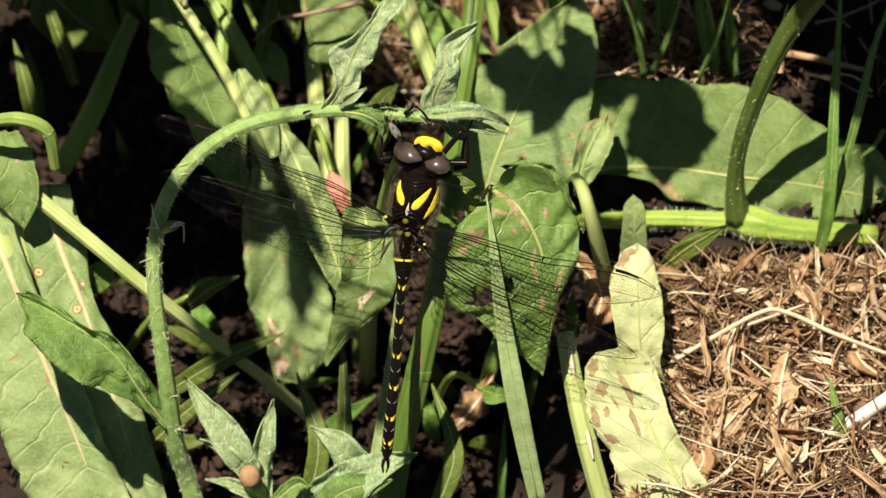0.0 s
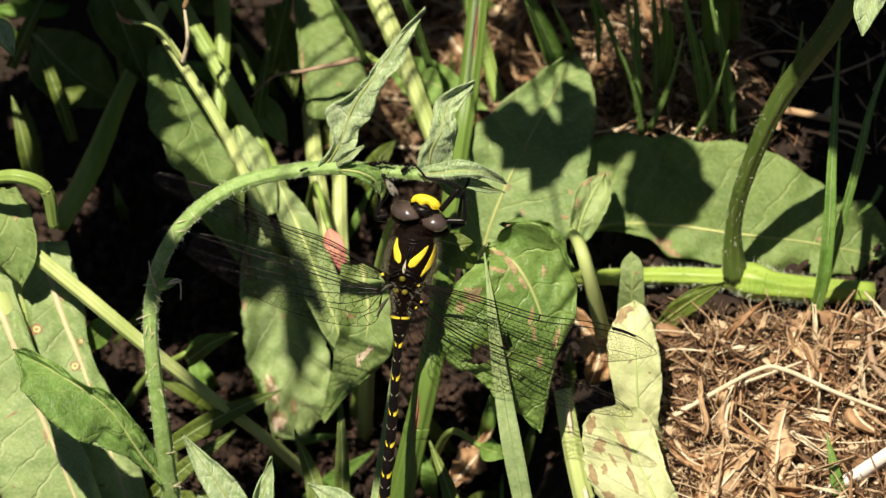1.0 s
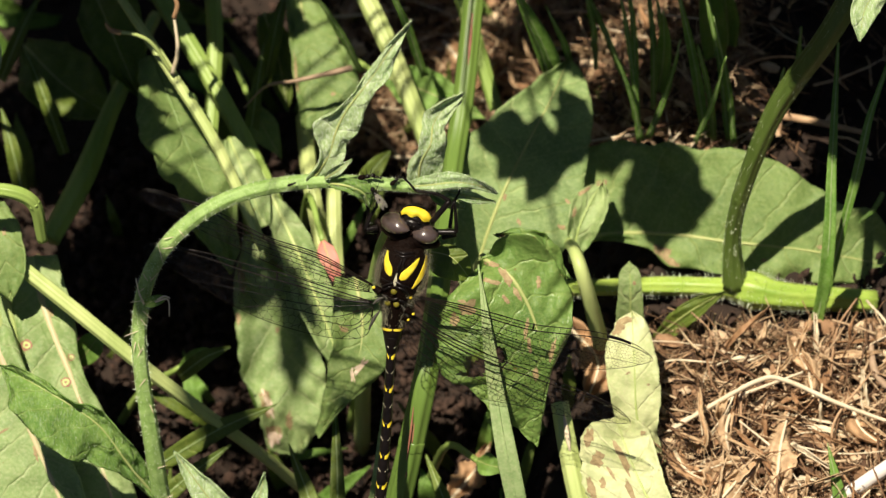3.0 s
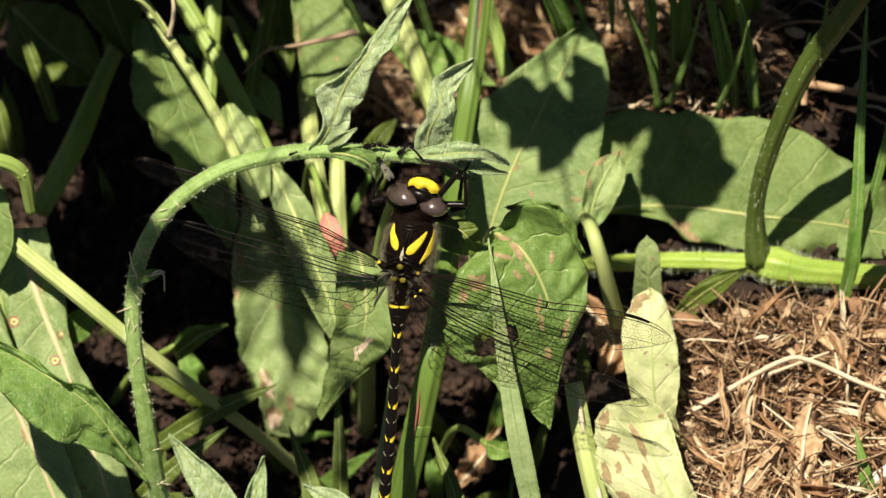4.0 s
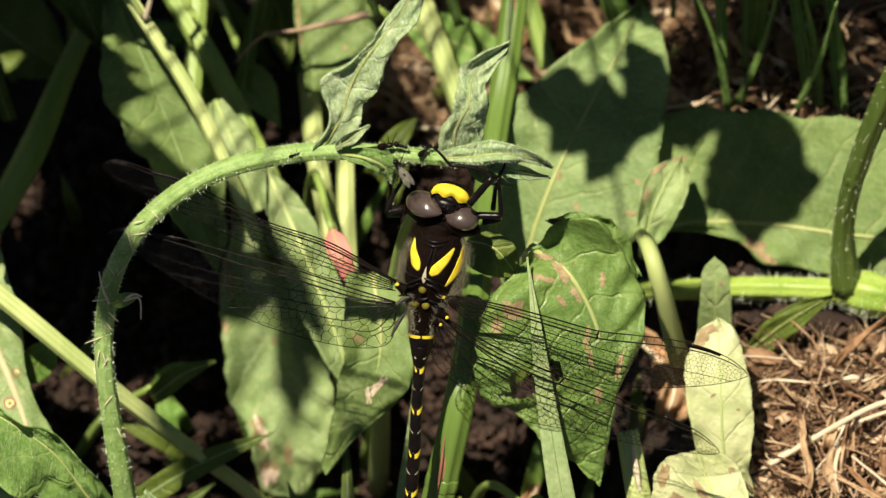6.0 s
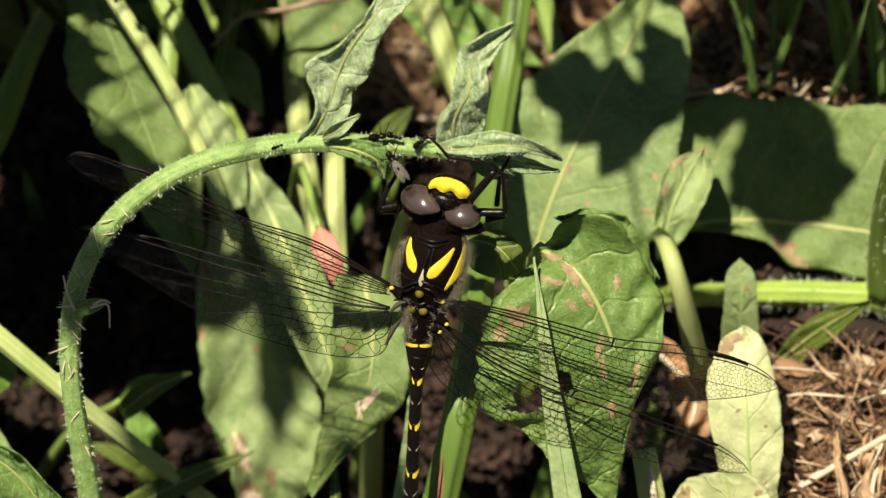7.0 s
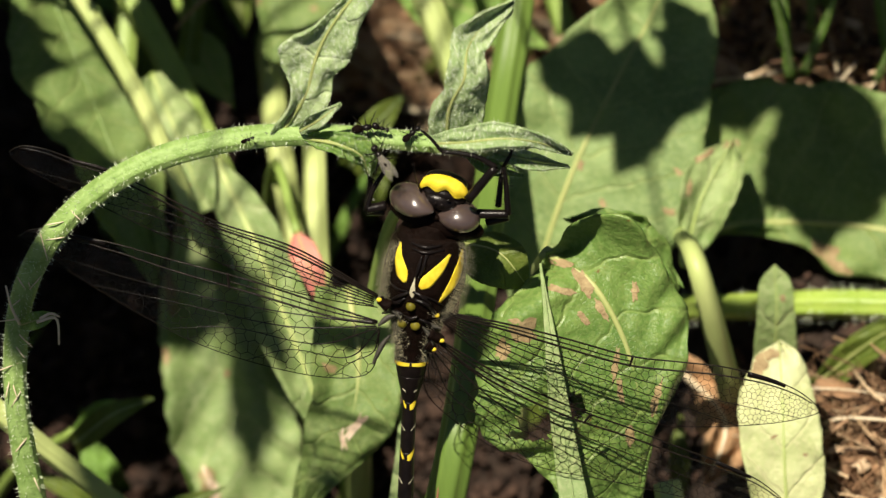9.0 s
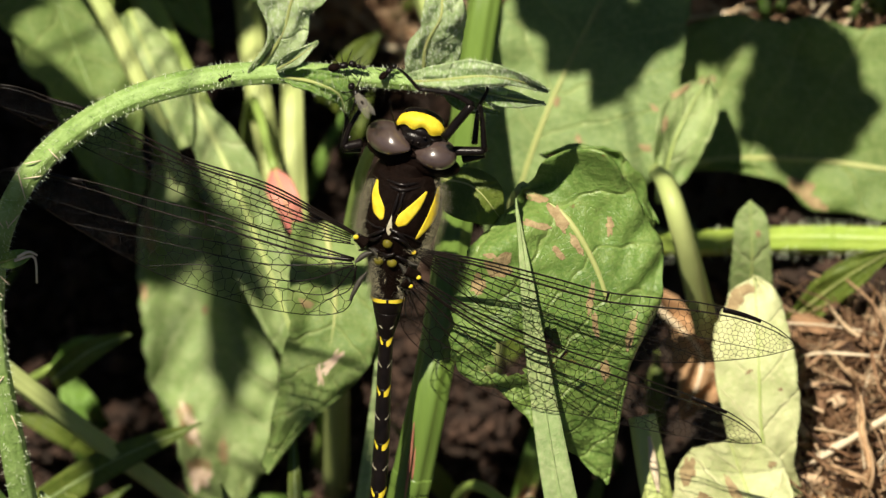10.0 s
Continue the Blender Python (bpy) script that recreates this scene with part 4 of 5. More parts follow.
weed = thing("woolly_weed", at(470, 1040, -44), "low grey-green woolly weed with a brown bud", "weed")
for k, (mid, left, right) in enumerate((
        ([(450, 965, -36), (405, 885, -30), (322, 770, -26)], [6, 26, 26, 0], [6, 30, 24, 0]),
        ([(465, 1000, -40), (462, 900, -34), (480, 808, -32)], [12, 18, 14, 0], [12, 16, 20, 0]),
        ([(455, 968, -35), (410, 915, -32), (350, 878, -32)], [6, 14, 0], [6, 18, 0]),
        ([(460, 985, -36), (410, 960, -33), (360, 950, -33)], [6, 12, 0], [6, 14, 0]),
        ([(655, 975, -38), (610, 905, -31), (546, 856, -29)], [10, 34, 20, 0], [10, 30, 26, 0]),
        ([(520, 1010, -40), (620, 945, -31), (735, 904, -32)], [14, 30, 26, 0], [14, 52, 30, 0]),
        ([(560, 1030, -38), (600, 975, -30), (690, 950, -30)], [14, 30, 26, 0], [14, 40, 30, 0]),
        ([(470, 1000, -36), (520, 960, -33), (545, 965, -32)], [6, 16, 0], [6, 18, 0]))):
    leaf_part(weed, "leaf", mid, left, right, FUZZ if k < 6 else FUZZ_GREEN, fold=0.35, wave=3, ragged=0.1, seed=60 + k, wool=400)
part("bud", ball(at(438, 945, -30), EX * 0.0022, UP * 0.0024, OUT * 0.002), DEAD, weed, "brown withered bud")
part("stem", tube([at(470, 1060, -52), at(460, 1000, -42), at(448, 955, -33)], [0.002, 0.0015], n=12), STALK, weed)

# ---- grass ----
def grass(mid, half, mat, label="green grass blade among dry straw", seed=0, fold=0.35):
    bm, c = blade(mid, [half * 0.8, half, half * 0.7, 0.5], [half * 0.8, half, half * 0.7, 0.5], fold=fold, wave=0.4, seed=seed, ny=26, nx=3)
    g = thing("grass_blade", c[0], label, "grass", "grass blades")
    part("blade", bm, mat, g)
    part("midrib", tube([q + OUT * 0.00004 for q in c[::5]], [0.00022, 0.0001], n=16, sides=5), GRASS_PALE, g)
    return g


grass([(950, 1000, -24), (908, 800, -13), (882, 640, -8.5), (858, 448, -6)], 18, GRASS_PALE, "long pale grass blade leaning past broad leaves", 1, 0.15)
grass([(1425, 625, -66), (1462, 460, -48), (1474, 260, -42), (1486, 66, -40)], 11, GRASS, "tall green grass blade beside the thick stem", 2)
grass([(1455, 520, -60), (1515, 300, -44), (1545, 180, -40), (1600, 40, -36)], 8, GRASS, "tall green grass blade beside the thick stem", 3)
# These two blades carry their shade in a darker green.
grass([(600, 1000, -52), (606, 850, -46), (602, 690, -50)], 15, DARK_SHADED_LEAF, "grass blade coloured dark for shade", 4)
grass([(540, 1000, -54), (560, 880, -50), (520, 760, -56)], 20, DARK_SHADED_LEAF, "grass blade coloured dark for shade", 5)
grass([(645, 1000, -46), (665, 880, -42), (692, 700, -40), (700, 600, -42)], 8, GRASS_PALE, "thin pale grass blade beside the stem", 6)
grass([(1520, 1010, -46), (1490, 890, -36), (1462, 765, -32)], 16, GRASS, "short green grass blade in dry straw", 7)
grass([(1520, 1010, -46), (1560, 900, -40), (1600, 820, -36)], 14, GRASS, "short green grass blade in dry straw", 8)
# Shade on this low blade is put into its colour.
grass([(770, 1000, -52), (800, 900, -50), (760, 780, -54)], 18, DARK_SHADED_LEAF, "low grass blade coloured dark for shade", 9)
for k, (x0, y0, x1, y1, h) in enumerate(((1000, 150, 915, -40, 30), (985, 150, 935, 10, 12), (1105, 120, 1020, -70, 9), (1135, 240, 1100, -50, 8), (1140, 235, 1085, 60, 7), (1168, 150, 1180, 10, 24), (1128, 200, 1118, -60, 10), (1160, 180, 1150, -60, 9), (1250, 230, 1200, -50, 15), (1300, 240, 1268, 20, 9), (1290, 235, 1250, -40, 8), (1265, 235, 1240, 70, 9), (1268, 90, 1245, -70, 40), (1290, 70, 1275, -60, 34), (1395, 160, 1420, 40, 8), (1560, 330, 1520, 380, 8), (1060, 110, 1040, -40, 8), (1150, 230, 1210, 60, 8), (1230, 240, 1290, 90, 7), (1020, 120, 975, 0, 9), (1340, 230, 1390, 110, 8), (1180, 150, 1165, -30, 8), (760, 120, 690, -60, 13), (650, 110, 560, -40, 10))):
    grass([(x0, y0, -92 + y0 * 0.06), ((x0 + x1) / 2 + 6, (y0 + y1) / 2, -78 + y0 * 0.06), (x1, y1, -66 + y0 * 0.06)], h * 0.6, GRASS, "green grass blade rising from dry litter", 20 + k)
# blades in the gaps, coloured darker in place of deep shade
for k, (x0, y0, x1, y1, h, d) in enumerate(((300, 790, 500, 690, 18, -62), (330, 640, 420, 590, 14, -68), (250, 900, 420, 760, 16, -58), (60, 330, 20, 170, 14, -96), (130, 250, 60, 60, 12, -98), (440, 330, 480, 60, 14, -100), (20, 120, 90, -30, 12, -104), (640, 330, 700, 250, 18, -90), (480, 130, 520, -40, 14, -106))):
    grass([(x0, y0, d), ((x0 + x1) / 2, (y0 + y1) / 2 - 8, d + 6), (x1, y1, d + 4)], h, DARK_SHADED_LEAF, "grass blade coloured dark for deep shade", 50 + k)

# ---- dry litter ----
def add_stick(bm, a, b, r, rng, bend=0.12, n=6, sides=5):
    mid = (a + b) / 2 + Vector((rng.gauss(0, 1), rng.gauss(0, 1), rng.gauss(0, 0.5))) * ((b - a).length * bend)
    add_tube(bm, [a, mid, b], [r * rng.uniform(0.7, 1.1), r, r * rng.uniform(0.3, 0.9)], n=n, sides=sides)


def litter_spot(rng):
    """A place on the soil where dry litter lies: the open patches beside and behind the leaves."""
    if rng.random() < 0.66:
        return rng.uniform(1120, 1700), 560 + 520 * rng.random() ** 0.9
    x, y = rng.uniform(600, 1650), rng.uniform(-140, 260)
    while x > 1330 and rng.random() < 0.9:
        x, y = rng.uniform(600, 1650), rng.uniform(-140, 260)
    return x, y


rng = random.Random(8)
bm = bmesh.new()
for _ in range(9000):
    x, y = litter_spot(rng)
    p = on_ground(x, y, 0.0005 + 0.014 * rng.random() ** 1.5)
    a, size = rng.uniform(0, math.pi), rng.choice((0.004, 0.007, 0.011, 0.016)) * rng.uniform(0.6, 1.4)
    way = Vector((math.cos(a), math.sin(a), rng.gauss(0, 0.25))) * (size / 2)
    add_stick(bm, p - way, p + way, rng.choice((0.00006, 0.00008, 0.0001, 0.00012, 0.00015, 0.0002, 0.00028)), rng, bend=0.08, n=4, sides=4)
solo("straw_litter", bm, SCRAPS, "thick mat of broken dry straw on the soil", "straw", kind="stuff")

unit_ball = ball(Vector((0, 0, 0)), Vector((1, 0, 0)), Vector((0, 1, 0)), Vector((0, 0, 1)), u=6, v=4)
unit_ball.verts.index_update()
knob = [v.co.copy() for v in unit_ball.verts]
knob_faces = [[v.index for v in f.verts] for f in unit_ball.faces]
unit_ball.free()
crumb_verts, crumb_faces = [], []
for k in range(9500):
    x, y = (rng.uniform(-60, 1650), rng.uniform(-150, 1040)) if k % 2 else (rng.uniform(130, 900), rng.uniform(250, 960))
    p = on_ground(x, y, rng.uniform(0, 0.003))
    s = rng.choice((0.0004, 0.0006, 0.0009, 0.0013, 0.0019)) * rng.uniform(0.7, 1.2)
    u = Vector((rng.gauss(0, 1), rng.gauss(0, 1), rng.gauss(0, 0.6))).normalized()
    v = u.cross(Vector((rng.gauss(0, 1), rng.gauss(0, 1), 1))).normalized()
    w = u.cross(v)
    a, b, first = rng.uniform(0.2, 0.8), rng.uniform(0.2, 0.7), len(crumb_verts)
    crumb_faces += [[first + q for q in f] for f in knob_faces]
    crumb_verts += [p + (u * q.x + v * (q.y * a) + w * (q.z * b) + Vector((rng.gauss(0, 0.22), rng.gauss(0, 0.22), rng.gauss(0, 0.22)))) * s for q in knob]
crumbs = bpy.data.meshes.new("soil_crumbs")
crumbs.from_pydata(crumb_verts, [], crumb_faces)
bm = bmesh.new()
bm.from_mesh(crumbs)
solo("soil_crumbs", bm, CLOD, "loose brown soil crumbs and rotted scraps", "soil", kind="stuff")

bm = bmesh.new()
for _ in range(1700):
    x, y = litter_spot(rng)
    p = on_ground(x, y, rng.uniform(0.001, 0.012))
    s = rng.choice((rng.uniform(0.0008, 0.002), rng.uniform(0.001, 0.003), rng.uniform(0.001, 0.004)))
    a = rng.uniform(0, 2 * math.pi)
    u = Vector((math.cos(a), math.sin(a), rng.gauss(0, 0.4))).normalized()
    v = u.cross(Vector((rng.gauss(0, 0.5), rng.gauss(0, 0.5), 1))).normalized()
    w = u.cross(v)
    rows = []
    for i in range(4):
        t = i / 3
        wide = s * (0.25 + 0.35 * math.sin(math.pi * t)) * rng.uniform(0.7, 1.3)
        rows.append([bm.verts.new(p + u * (s * 2.2 * (t - 0.5)) + v * (wide * q) + w * (s * 0.5 * q * q * rng.uniform(0.3, 1.2))) for q in (-1, 0, 1)])
    for r0, r1 in zip(rows, rows[1:]):
        for q in range(2):
            bm.faces.new((r0[q], r0[q + 1], r1[q + 1], r1[q]))
solo("leaf_litter", bm, FLAKES, "crumbled brown dead leaf flakes in the straw", "litter", kind="stuff")

for _ in range(150):
    x, y = litter_spot(rng)
    p = on_ground(x, y, rng.uniform(0.006, 0.015))
    a, size = rng.gauss(0.3, 0.7), rng.uniform(0.010, 0.026)
    way = Vector((math.cos(a), math.sin(a), rng.gauss(0, 0.12))) * (size / 2)
    bm = bmesh.new()
    add_stick(bm, p - way, p + way, rng.uniform(0.0001, 0.0003), rng, bend=0.1, n=9, sides=6)
    solo("straw", bm, rng.choice((STRAW, STRAW_PALE, STRAW_PALE)), "loose dry straw lying on the litter", "straw", "loose straws")


def long_straw(pts, radii, mat=None, name="straw", label="long bent dry straw lying over the litter"):
    bm = bmesh.new()
    add_tube(bm, sheet(pts), [q * UNIT for q in radii], n=30, sides=8, ridge=0.1)
    solo(name, bm, mat or STRAW_PALE, label, "straw", "loose straws")


long_straw([(1150, 765, -48), (1230, 715, -44), (1340, 655, -40), (1390, 655, -40), (1480, 695, -40), (1600, 740, -42)], [3, 4, 4.5, 4.5, 4, 3])
long_straw([(1160, 752, -50), (1260, 700, -46), (1420, 640, -44)], [5, 4, 2])
long_straw([(1310, 650, -46), (1320, 770, -42), (1400, 840, -40), (1480, 880, -40)], [2, 2.5, 2.5, 1.5], STRAW)
long_straw([(1500, 840, -42), (1470, 740, -40), (1540, 640, -44)], [2, 2.5, 1.5], STRAW)
long_straw([(1440, 880, -40), (1500, 850, -36), (1620, 770, -32)], [11, 13, 13], WOOD_WHITE, "bleached_stick", "bleached white broken stick lying on straw")
long_straw([(1205, 160, -92), (1290, 180, -88), (1420, 200, -86), (1530, 225, -86)], [6, 7, 7, 4], STRAW, "dry_twig", "pale brown dry twig behind the big leaf")
long_straw([(1290, 120, -90), (1360, 92, -86), (1440, 100, -84), (1500, 150, -86)], [2, 2, 2, 1.5], STRAW)
long_straw([(445, 172, -86), (485, 135, -82), (540, 125, -80), (635, 104, -80)], [1.5, 2.5, 3.5, 6], TWIG, "dry_twig", "thin curved brown twig between stalks")
long_straw([(1535, 560, -56), (1545, 640, -50), (1590, 690, -48)], [6, 7, 5], TWIG, "dry_twig", "reddish curved dry root")
for k in range(4):
    x = 1030 + 78 * k
    long_straw([(x, 20 + 23 * (k % 4), -98), (x + rng.uniform(10, 40), 90 + 20 * (k % 3), -92), (x + rng.uniform(-20, 40), 190, -94)], [1.2, 1.6, 1.0], STRAW)


def dead_leaf(mid, left, right, seed, label="curled brown dead leaf on the straw"):
    # lying on the litter, wherever the soil is under it
    mid = [(x, y, (on_ground(x, y, 0.0125) - AIM).dot(OUT) * 1000 + up) for (x, y, _), up in zip(mid, (-1.5, 1.5, -0.5))]
    bm, c = blade(mid, left, right, fold=-0.05, wave=6, ragged=0.7, seed=seed, curl=0.4, ny=40, nx=8, crinkle=0.8)
    leaf = thing("dead_leaf", c[0], label, "dead leaf", "dead leaves")
    part("blade", bm, HUSK if seed in (71, 72, 73, 75, 79) else DEAD, leaf)
    part("midrib", tube([c[i] + OUT * 0.0001 for i in range(0, len(c), 4)], [0.0005, 0.0002], n=16, sides=5), STRAW_PALE, leaf)


dead_leaf([(1238, 905, 0), (1285, 850, 0), (1345, 785, 0)], [10, 52, 44, 5], [10, 46, 40, 5], 71)
dead_leaf([(1372, 860, 0), (1380, 770, 0), (1400, 690, 0)], [12, 26, 24, 14], [12, 30, 26, 10], 72, "tan shredded dead leaf on the straw")
dead_leaf([(1340, 950, 0), (1378, 900, 0), (1396, 850, 0)], [6, 30, 30, 8], [6, 34, 26, 8], 73, "yellowed dead leaf flat on the straw")
dead_leaf([(1200, 980, 0), (1240, 920, 0), (1230, 880, 0)], [6, 36, 26, 8], [6, 30, 26, 8], 74)
dead_leaf([(1405, 590, 0), (1428, 640, 0), (1440, 700, 0)], [6, 20, 16, 4], [6, 20, 18, 4], 75)
dead_leaf([(1300, 690, 0), (1285, 740, 0), (1292, 790, 0)], [3, 14, 12, 3], [3, 12, 14, 3], 79, "narrow curled dead leaf on the straw")
dead_leaf([(1500, 690, 0), (1520, 740, 0), (1560, 770, 0)], [4, 18, 14, 3], [4, 20, 14, 3], 80)
dead_leaf([(1190, 770, 0), (1215, 810, 0), (1250, 830, 0)], [4, 16, 14, 3], [4, 16, 14, 3], 81)
dead_leaf([(800, 860, -50), (850, 800, -48), (870, 760, -50)], [6, 26, 20, 4], [6, 22, 20, 4], 76, "rust-brown dead leaf in shade")
dead_leaf([(1010, 560, -62), (1060, 620, -54), (1040, 690, -56)], [6, 30, 34, 6], [6, 26, 24, 6], 77, "withered brown leaf shrivelled beside green ones")
dead_leaf([(790, 60, -100), (840, 110, -96), (900, 90, -96)], [6, 30, 30, 6], [6, 26, 24, 6], 78)

# torn strips of dead leaf and split straw in the mat
rng = random.Random(19)
for k in range(110):
    x, y = rng.uniform(1240, 1640), rng.uniform(590, 1000)
    if k > 84:
        x, y = rng.uniform(880, 1400), rng.uniform(-60, 200)
    p = on_ground(x, y, 0.011)
    d = (p - AIM).dot(OUT) * 1000
    a, size, h = rng.uniform(0, math.pi), rng.uniform(40, 120), rng.choice((1.5, 2, 2.5, 3, 5, 7))
    q = [(x, y, d), (x + size * 0.5 * math.cos(a) + rng.uniform(-9, 9), y - size * 0.5 * math.sin(a), d + rng.uniform(1, 5)), (x + size * math.cos(a), y - size * math.sin(a), d + rng.uniform(-1, 4))]
    bm, c = blade(q, [2, h, h * 0.8, 1], [2, h * 0.9, h, 1], fold=rng.uniform(-0.3, 0.5), wave=2.5, ragged=0.7, seed=400 + k, ny=22, nx=4, crinkle=0.5, twist=rng.uniform(-1, 1))
    solo("dead_leaf_strip", bm, rng.choice((HUSK, HUSK, STRAW_PALE, DEAD)), "torn strip of dead leaf in the straw", "dead leaf", "dead leaf strips")

# ---- the dragonfly ----
PX = UNIT / 1.545


def body(a, b, out=0.0):
    """A place on the dragonfly's own finer sheet; out in mm."""
    y = 494 + (b - 512) / 1.505
    return at(712 + (a - 738) / 1.545 - (b - 512) * 0.02, y, lean(y) + out)


def chitin(name, colour, light, rough=0.22, scale=700, relief=0.2, spec=0.12):
    return plain_material(name, colour, light, scale, rough, relief=relief, spec=spec, coat=0.0)


BLACK = chitin("black_chitin", (0.003, 0.0025, 0.0025), (0.009, 0.0065, 0.006), 0.28, spec=0.2)
BROWN_BLACK = chitin("brown_black_chitin", (0.003, 0.0018, 0.0015), (0.010, 0.0055, 0.004), 0.34, 1500, 0.8, 0.035)
YELLOW = chitin("yellow_marking", (0.58, 0.42, 0.012), (0.84, 0.68, 0.06), 0.42, relief=0.35)
OLIVE = chitin("olive_marking", (0.075, 0.068, 0.008), (0.15, 0.13, 0.014), 0.45)
EYE = plain_material("compound_eye", (0.040, 0.026, 0.023), (0.085, 0.060, 0.052), 260, 0.3, relief=0.0, spec=1.0, coat=1.0)
FUR = plain_material("pale_fur", (0.34, 0.31, 0.20), (0.62, 0.58, 0.42), 500, 0.8)
VEIN = chitin("wing_vein", (0.003, 0.002, 0.002), (0.009, 0.006, 0.005), 0.4, spec=0.05)
FRONT_VEIN = chitin("front_wing_vein", (0.004, 0.003, 0.002), (0.012, 0.008, 0.006), 0.3, spec=0.25)


def clear_wing(name, tint, gloss, rough=0.12):
    m, nt, bsdf, out = material(name)
    clear = node(nt, "ShaderNodeBsdfTransparent", Color=(*tint, 1))
    shine = node(nt, "ShaderNodeBsdfGlossy", Roughness=rough, Color=(0.7, 0.66, 0.58, 1) if rough > 0.3 else (1, 1, 1, 1))
    ripple = node(nt, "ShaderNodeBump", Strength=0.3, Distance=0.0002, Height=noise_tex(nt, where(nt), 900, 3))
    nt.links.new(ripple.outputs[0], shine.inputs["Normal"])
    both = nt.nodes.new("ShaderNodeMixShader")
    both.inputs[0].default_value = gloss
    nt.links.new(clear.outputs[0], both.inputs[1])
    nt.links.new(shine.outputs[0], both.inputs[2])
    nt.links.new(both.outputs[0], out.inputs["Surface"])
    return m


MEMBRANE = clear_wing("wing_membrane", (0.975, 0.965, 0.93), 0.012)

dragonfly = thing("dragonfly", body(738, 512), "black dragonfly with yellow stripes and clear wings hanging on a stem", "dragonfly")
cam.data.dof.focus_object = dragonfly

# thorax: a round body about a slanting axis
TH_A, TH_B = np.array((772.0, 384.0)), np.array((735.0, 614.0))
TH_R = (52, 64, 69, 71, 68, 58, 48, 40, 31, 28)


def thorax_radius(t):
    return float(np.interp(t, np.linspace(0, 1, len(TH_R)), TH_R))


def on_thorax(a, b, lift=0.06):
    axis = TH_B - TH_A
    rel = np.array((a, b)) - TH_A
    t = float(rel @ axis / (axis @ axis))
    off = float((rel[0] * axis[1] - rel[1] * axis[0]) / np.hypot(*axis))
    r = thorax_radius(t)
    rim = body(a, b, math.sqrt(max(r * r - off * off, 0)) * PX * 1000 * 0.9 + lift)
    hit = THORAX_TREE.ray_cast(body(a, b, 30), -OUT)[0]
    return hit + OUT * (lift * 0.001) if hit else rim


bm = bmesh.new()
pts = [body(*(TH_A + (TH_B - TH_A) * k / 9)) for k in range(10)]
add_tube(bm, pts, [r * PX for r in TH_R], n=30, sides=28, flat=0.9)
THORAX_TREE = BVHTree.FromBMesh(bm)
thorax = part("thorax", bm, BROWN_BLACK, dragonfly, "brown-black furry thorax")


def marking(path, widths, mat, name, parent=None, n=18, lift=0.07, label=""):
    """A stripe laid over the thorax."""
    c, w = spline(path, n), spline(widths, n)[:, 0].clip(0.2)
    bm, rows = bmesh.new(), []
    for i in range(n):
        tan = c[min(i + 1, n - 1)] - c[max(i - 1, 0)]
        tan /= np.hypot(*tan)
        nor = np.array((-tan[1], tan[0]))
        rows.append([bm.verts.new(on_thorax(*(c[i] + nor * w[i] * s), lift * (1 - s * s * 0.6))) for s in (-1, -0.7, -0.35, 0, 0.35, 0.7, 1)])
    for a, b in zip(rows, rows[1:]):
        for k in range(6):
            bm.faces.new((a[k], a[k + 1], b[k + 1], b[k]))
    bm.normal_update()
    bmesh.ops.solidify(bm, geom=bm.faces[:], thickness=0.00008)
    part(name, bm, mat, parent or thorax, label)


marking([(720, 402), (717, 425), (722, 450), (728, 470)], [1.5, 5, 8.5, 10, 3], YELLOW, "stripe", label="yellow stripe on the back")
marking([(806, 424), (790, 446), (768, 468), (754, 480)], [2, 6.5, 10, 11, 4], YELLOW, "stripe", label="yellow stripe on the back")
marking([(826, 418), (822, 445), (810, 475), (786, 508)], [1.5, 4.5, 7, 6, 1.5], YELLOW, "stripe", label="yellow stripe on the flank")
for a, b, r in ((738, 512, 9), (722, 543, 9), (745, 547, 9)):
    part("spot", ball(on_thorax(a, b, 0), EX * (r * PX), UP * (r * PX), OUT * 0.0005, u=12, v=8), OLIVE, thorax, "olive-yellow spot")
marking([(775, 405), (765, 432), (752, 460)], [1, 1.6, 1.4, 0.6], BLACK, "back_ridge", lift=0.25)
marking([(700, 470), (715, 482), (735, 486)], [0.6, 2, 2, 0.6], BLACK, "back_ridge", lift=0.3)
marking([(748, 492), (770, 498), (795, 512)], [0.6, 2, 2, 0.6], BLACK, "back_ridge", lift=0.3)
marking([(746, 462), (742, 480), (740, 498)], [0.6, 2, 4, 5, 1], FUR, "crest", label="pale ridge between the wings")
rng = random.Random(17)
bm = bmesh.new()
for _ in range(9000):
    t, s = rng.random() ** 0.8, rng.choice((-1, 1)) * rng.random() ** 0.22
    p = TH_A + (TH_B - TH_A) * t
    if t < 0.07 or (0.07 < t < 0.6 and abs(s) < 0.8) or (t > 0.6 and rng.random() < 0.35):
        continue
    root = on_thorax(p[0] + s * thorax_radius(t) * 0.99, p[1], 0)
    way = (EX * (s * 1.2) + OUT * rng.uniform(0.1, 0.9) + UP * rng.gauss(0, 0.4)).normalized()
    side = way.cross(UP).normalized() * 0.00003
    vs = [bm.verts.new(q) for q in (root + side, root - side, root + way * rng.uniform(0.0008, 0.0021) * (1.0 if t < 0.6 else 0.6))]
    bm.faces.new(vs)
part("fur", bm, FUR, thorax, "fine pale fur", smooth=False)

